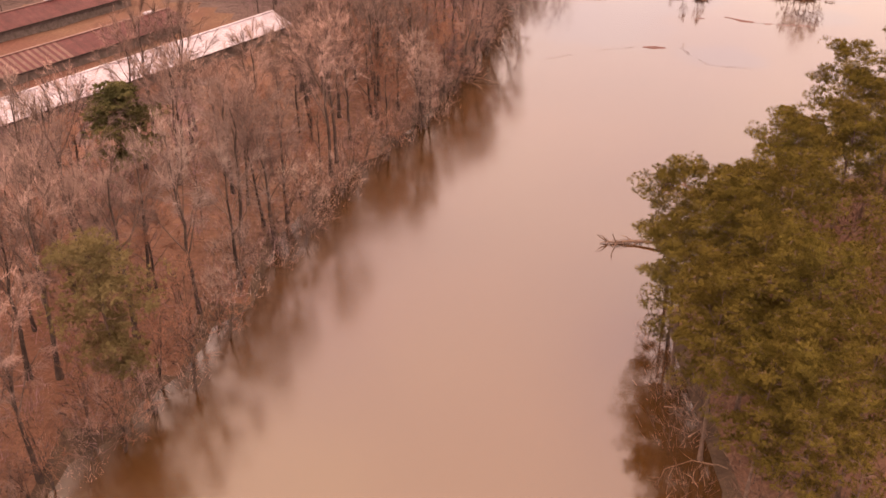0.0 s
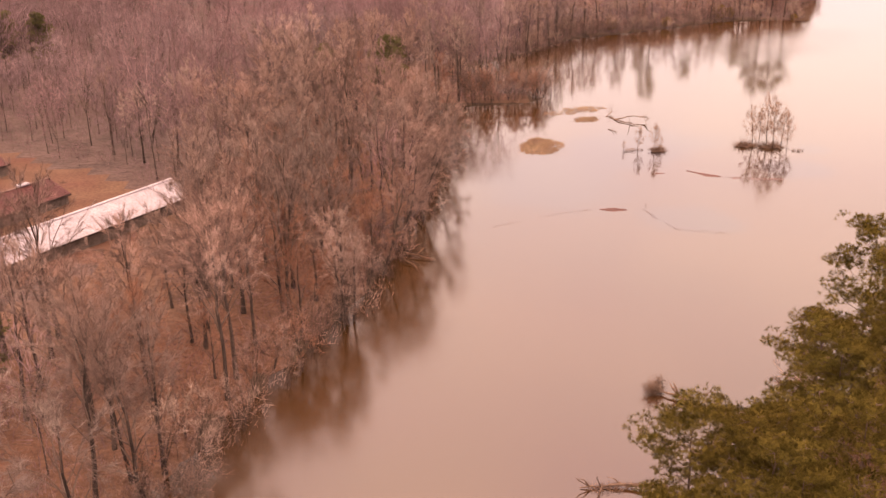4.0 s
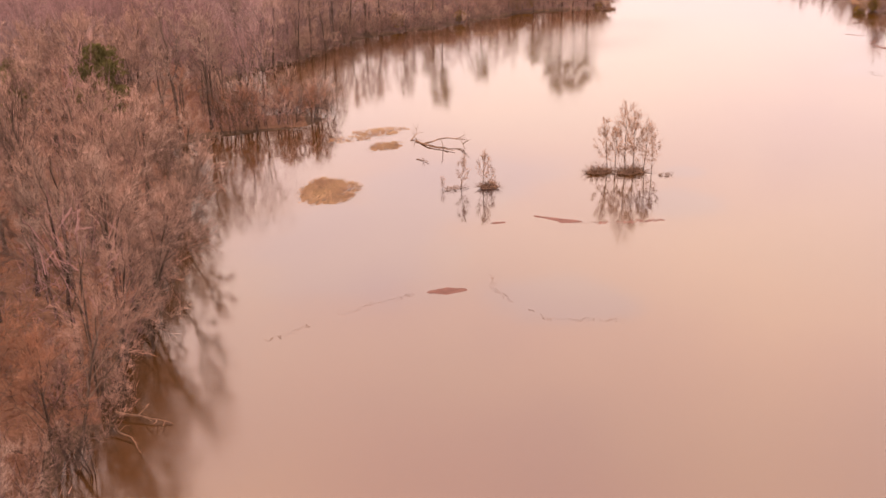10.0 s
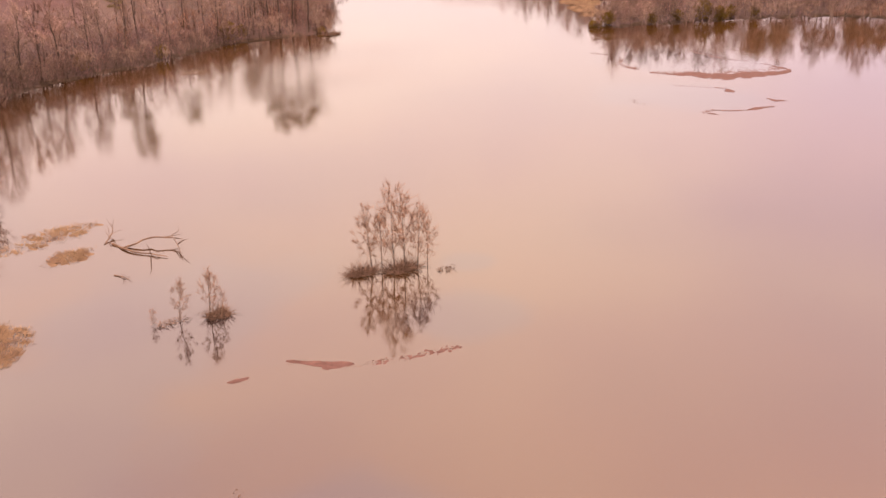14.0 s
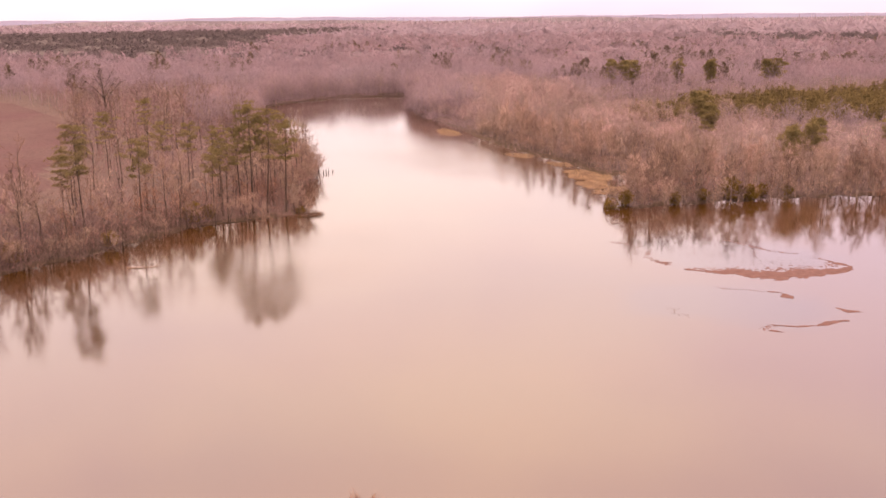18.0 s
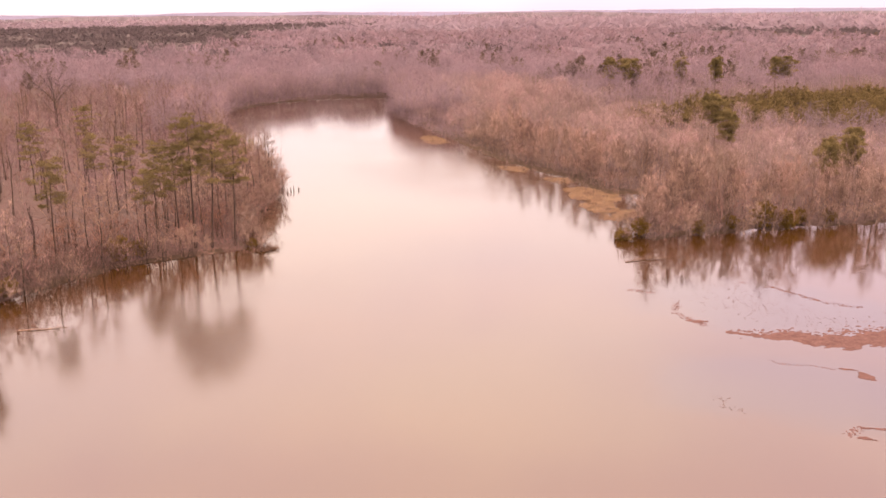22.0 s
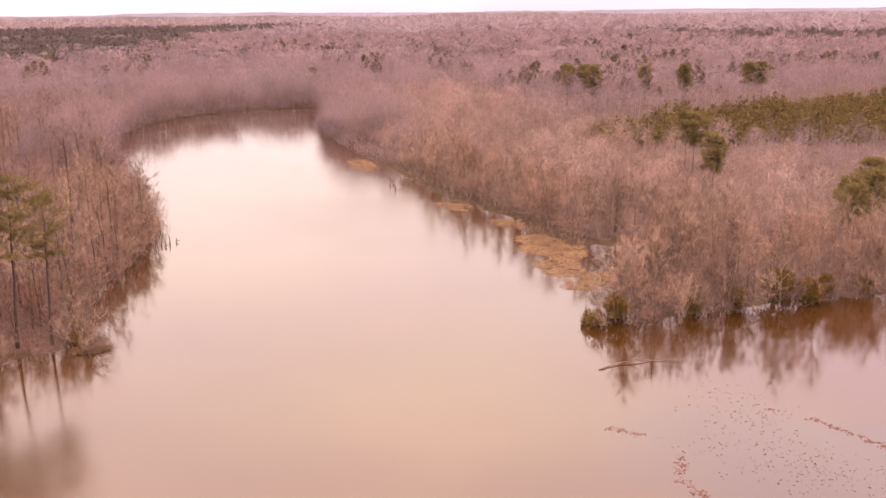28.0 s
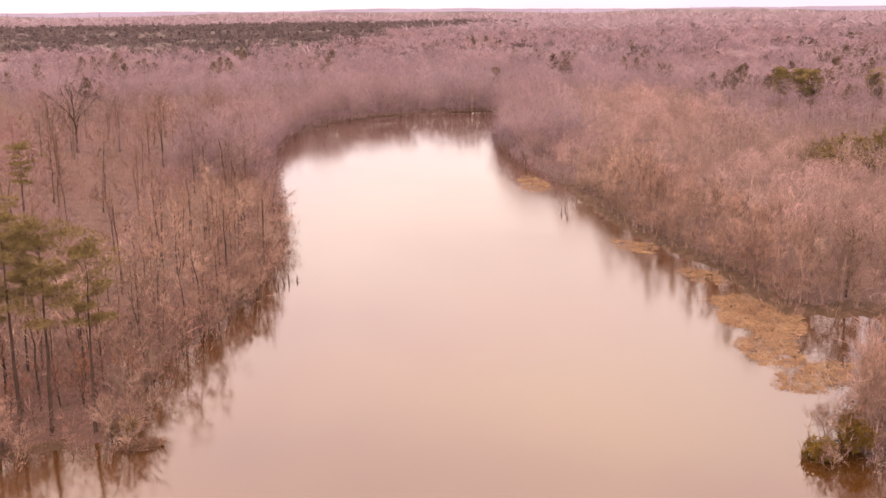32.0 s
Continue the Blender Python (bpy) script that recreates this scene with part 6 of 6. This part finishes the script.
# ---------------------------------------------------------------- floating scum, debris lines and calm films
def scum_raft(name, line, seed, mat, label, cell=0.22, ragged=0.75):
    """A thin floating raft along a line of (x, y, half width), torn and holed at its rim."""
    p = np.array(line, float)
    wide = p[:, 2].max() * 1.8 + 1.0
    x, y = np.meshgrid(np.arange(p[:, 0].min() - wide, p[:, 0].max() + wide, cell), np.arange(p[:, 1].min() - wide, p[:, 1].max() + wide, cell))
    field = np.full(x.shape, -9.0)
    for (ax, ay, ah), (bx_, by_, bh) in zip(p[:-1], p[1:]):
        dx, dy = bx_ - ax, by_ - ay
        k = np.clip(((x - ax) * dx + (y - ay) * dy) / (dx * dx + dy * dy), 0, 1)
        field = np.maximum(field, 1 - np.hypot(ax + k * dx - x, ay + k * dy - y) / (ah + (bh - ah) * k))
    field += ragged * (1.1 * fbm(x / 2.6, y / 1.3, seed, 4) + 0.5 * fbm(x / 0.8, y / 0.45, seed + 7, 2))
    on = field > 0
    rng = np.random.RandomState(seed)
    rows_, cols_ = x.shape
    grid = np.arange(rows_ * cols_).reshape(rows_, cols_)
    full = on[:-1, :-1] & on[:-1, 1:] & on[1:, 1:] & on[1:, :-1]
    quad = np.stack([grid[:-1, :-1], grid[:-1, 1:], grid[1:, 1:], grid[1:, :-1]], -1)[full]
    v = np.stack([x + rng.uniform(-0.35, 0.35, x.shape) * cell, y + rng.uniform(-0.35, 0.35, x.shape) * cell, np.clip(field, 0, 0.6) * 0.06 - 0.004], -1).reshape(-1, 3)
    used = np.unique(quad)
    slot = np.zeros(len(v), int)
    slot[used] = np.arange(len(used))
    quad = slot[quad]
    ob = new(name, mesh_from(name, v[used], np.concatenate([quad[:, [0, 1, 2]], quad[:, [0, 2, 3]]]), mat, smooth=True))
    return tagged(ob, label, "floating scum")


def debris_line(name, pts, width, per_metre, seed, mat, label, size=0.35, gap=0.38):
    """A broken line of small floating scraps along a curve."""
    rng = np.random.RandomState(seed)
    p = np.array(pts, float)
    seg = np.linalg.norm(np.diff(p, axis=0), axis=1)
    t = np.concatenate([[0], np.cumsum(seg)])
    count = int(t[-1] * per_metre * (2.6 if per_metre < 10 else 1))
    u = rng.uniform(0, t[-1], count)
    u = u[hash_noise(u * 0.35 + seed, u * 0 + 0.5, seed) > gap]
    x = np.interp(u, t, p[:, 0]) + rng.normal(0, width, len(u)) + 0.8 * fbm(u / 3.0, u * 0, seed + 5)
    y = np.interp(u, t, p[:, 1]) + rng.normal(0, width, len(u)) + 0.8 * fbm(u / 3.0, u * 0 + 9, seed + 6)
    s = Soup()
    ang = np.arange(7) * 2 * math.pi / 7
    for a, b in zip(x, y):
        r = size * rng.uniform(0.3, 1.4) * (0.55 if per_metre < 10 else 1)
        k = rng.uniform(0.5, 1.2, 7)
        st = rng.uniform(0.4, 0.9)
        w = rng.uniform(-0.5, 0.9)
        dx, dy = r * k * np.cos(ang), r * k * np.sin(ang) * st
        ring = np.stack([a + dx * math.cos(w) - dy * math.sin(w), b + dx * math.sin(w) + dy * math.cos(w), np.full(7, -0.01)], 1)
        s.add(np.concatenate([ring, [[a, b, 0.035]]]), [(i, (i + 1) % 7, 7) for i in range(7)])
    return tagged(new(name, mesh_from(name, *s.arrays(), mat)), label, "floating debris", kind="stuff")


RED_LABEL = "red-brown floating scum patch on the lake"
RAFTS = (
    ((177.1, 272.8, 0.8), (179.0, 269.4, 1.0), (182.2, 267.4, 2.0), (183.8, 264.3, 2.8), (185.8, 261.9, 3.0), (189.8, 259.9, 3.2), (194.2, 258.5, 2.4), (198.7, 256.9, 1.5), (201.9, 257.6, 0.8)),
    ((202.3, 257.8, 0.75), (202.3, 260.7, 0.8), (202.8, 262.8, 0.4)),
    ((176.2, 280.7, 0.6), (177.1, 279.4, 0.95), (178.1, 278.7, 0.4)),
    ((177.4, 243.2, 0.3), (177.4, 242.1, 0.6), (177.3, 240.7, 0.9), (178.8, 239.2, 0.3)),
    ((172.7, 238.0, 0.6), (170.5, 238.8, 1.0), (167.2, 239.0, 0.5), (164.6, 240.2, 0.55), (162.3, 242.7, 0.35)),
    ((159.5, 241.5, 0.3), (160.1, 240.7, 0.5), (160.4, 239.9, 0.3)),
    ((176.6, 255.3, 0.32), (177.6, 253.6, 0.35)),
    ((177.4, 252.9, 0.42), (176.5, 251.5, 0.92), (176.4, 250.4, 0.4)),
    ((56.5, 198.6, 0.4), (58.9, 196.2, 0.95), (61.3, 194.6, 0.4)),
    ((50.1, 198.0, 0.3), (51.0, 197.7, 0.6), (52.0, 197.7, 0.3)),
    ((36.9, 179.8, 0.5), (38.6, 179.4, 0.9), (40.4, 179.2, 0.45)),
)
for k, line in enumerate(RAFTS):
    scum_raft("floating_scum", line, 920 + 11 * k, MAT_RED, RED_LABEL, 0.22 if k < 8 else 0.14)
FLAKES = "ragged red-brown floating scum along the lake's surface"
debris_line("floating_scum_flakes", [(178, 272.5), (182, 269), (185, 266), (191, 263.4), (198, 260.5), (202, 260)], 1.0, 14, 952, MAT_RED, FLAKES, 0.45, 0.3)
debris_line("floating_scum_flakes", [(62.4, 194.0), (66.8, 192.8), (71.4, 191.3)], 0.25, 14, 955, MAT_RED, FLAKES, 0.3, 0.25)
LINE = "broken line of small brown floating debris"
debris_line("floating_debris", [(199.8, 290.2), (201.0, 283.9), (200.6, 278.6), (200.8, 274.6), (202.5, 269.9), (202.8, 264.6), (202.7, 262.5)], 0.3, 7, 941, MAT_RED, LINE, 0.45)
debris_line("floating_debris", [(181.2, 298.2), (183.1, 293.8), (183.5, 291.4), (182.4, 289.1), (178.2, 284.8), (176.2, 280.7), (177, 274)], 0.4, 6, 942, MAT_RED, LINE, 0.45)
debris_line("floating_debris", [(202, 299), (195.8, 289), (191.5, 281.4), (187, 272), (196, 266)], 2.6, 9, 943, MAT_TAN, "scattered specks of floating debris", 0.32, 0.45)
debris_line("floating_debris", [(186, 288), (190, 280), (194, 272)], 3.4, 8, 950, MAT_RED, "scattered specks of floating debris", 0.3, 0.5)
debris_line("floating_debris", [(170.9, 266.6), (172.3, 260.7), (175.4, 256.6), (177.6, 253.6), (176.7, 249.0), (177.9, 244.7), (177.4, 243.2)], 0.2, 3, 944, MAT_RED, LINE, 0.3)
debris_line("floating_debris", [(156.3, 257.9), (155.4, 254.2), (155.9, 252.0), (155.4, 249.2)], 0.4, 4, 945, MAT_TAN, LINE, 0.3)
debris_line("floating_debris", [(162, 243), (160.3, 242.5), (159.5, 241.5)], 0.4, 12, 951, MAT_RED, LINE, 0.3, 0.2)
debris_line("floating_debris", [(56, 198.4), (61.5, 194), (66.5, 192.5), (72, 191.4)], 0.2, 3, 946, MAT_TAN, LINE, 0.22)
debris_line("floating_debris", [(16.9, 173.1), (19.4, 174.8), (22.8, 176.0), (25.7, 176.6), (28.4, 178.2), (31.5, 178.9), (34.7, 179.7), (36.8, 179.7)], 0.3, 4, 947, MAT_TAN, LINE, 0.22, 0.42)
debris_line("floating_debris", [(44.7, 181.7), (43.9, 179.0), (44.2, 173.7), (46.1, 170.6), (47.9, 168.9), (51.3, 167.1), (52.6, 167.0), (53.5, 165.3)], 0.26, 4, 948, MAT_TAN, LINE, 0.2, 0.32)
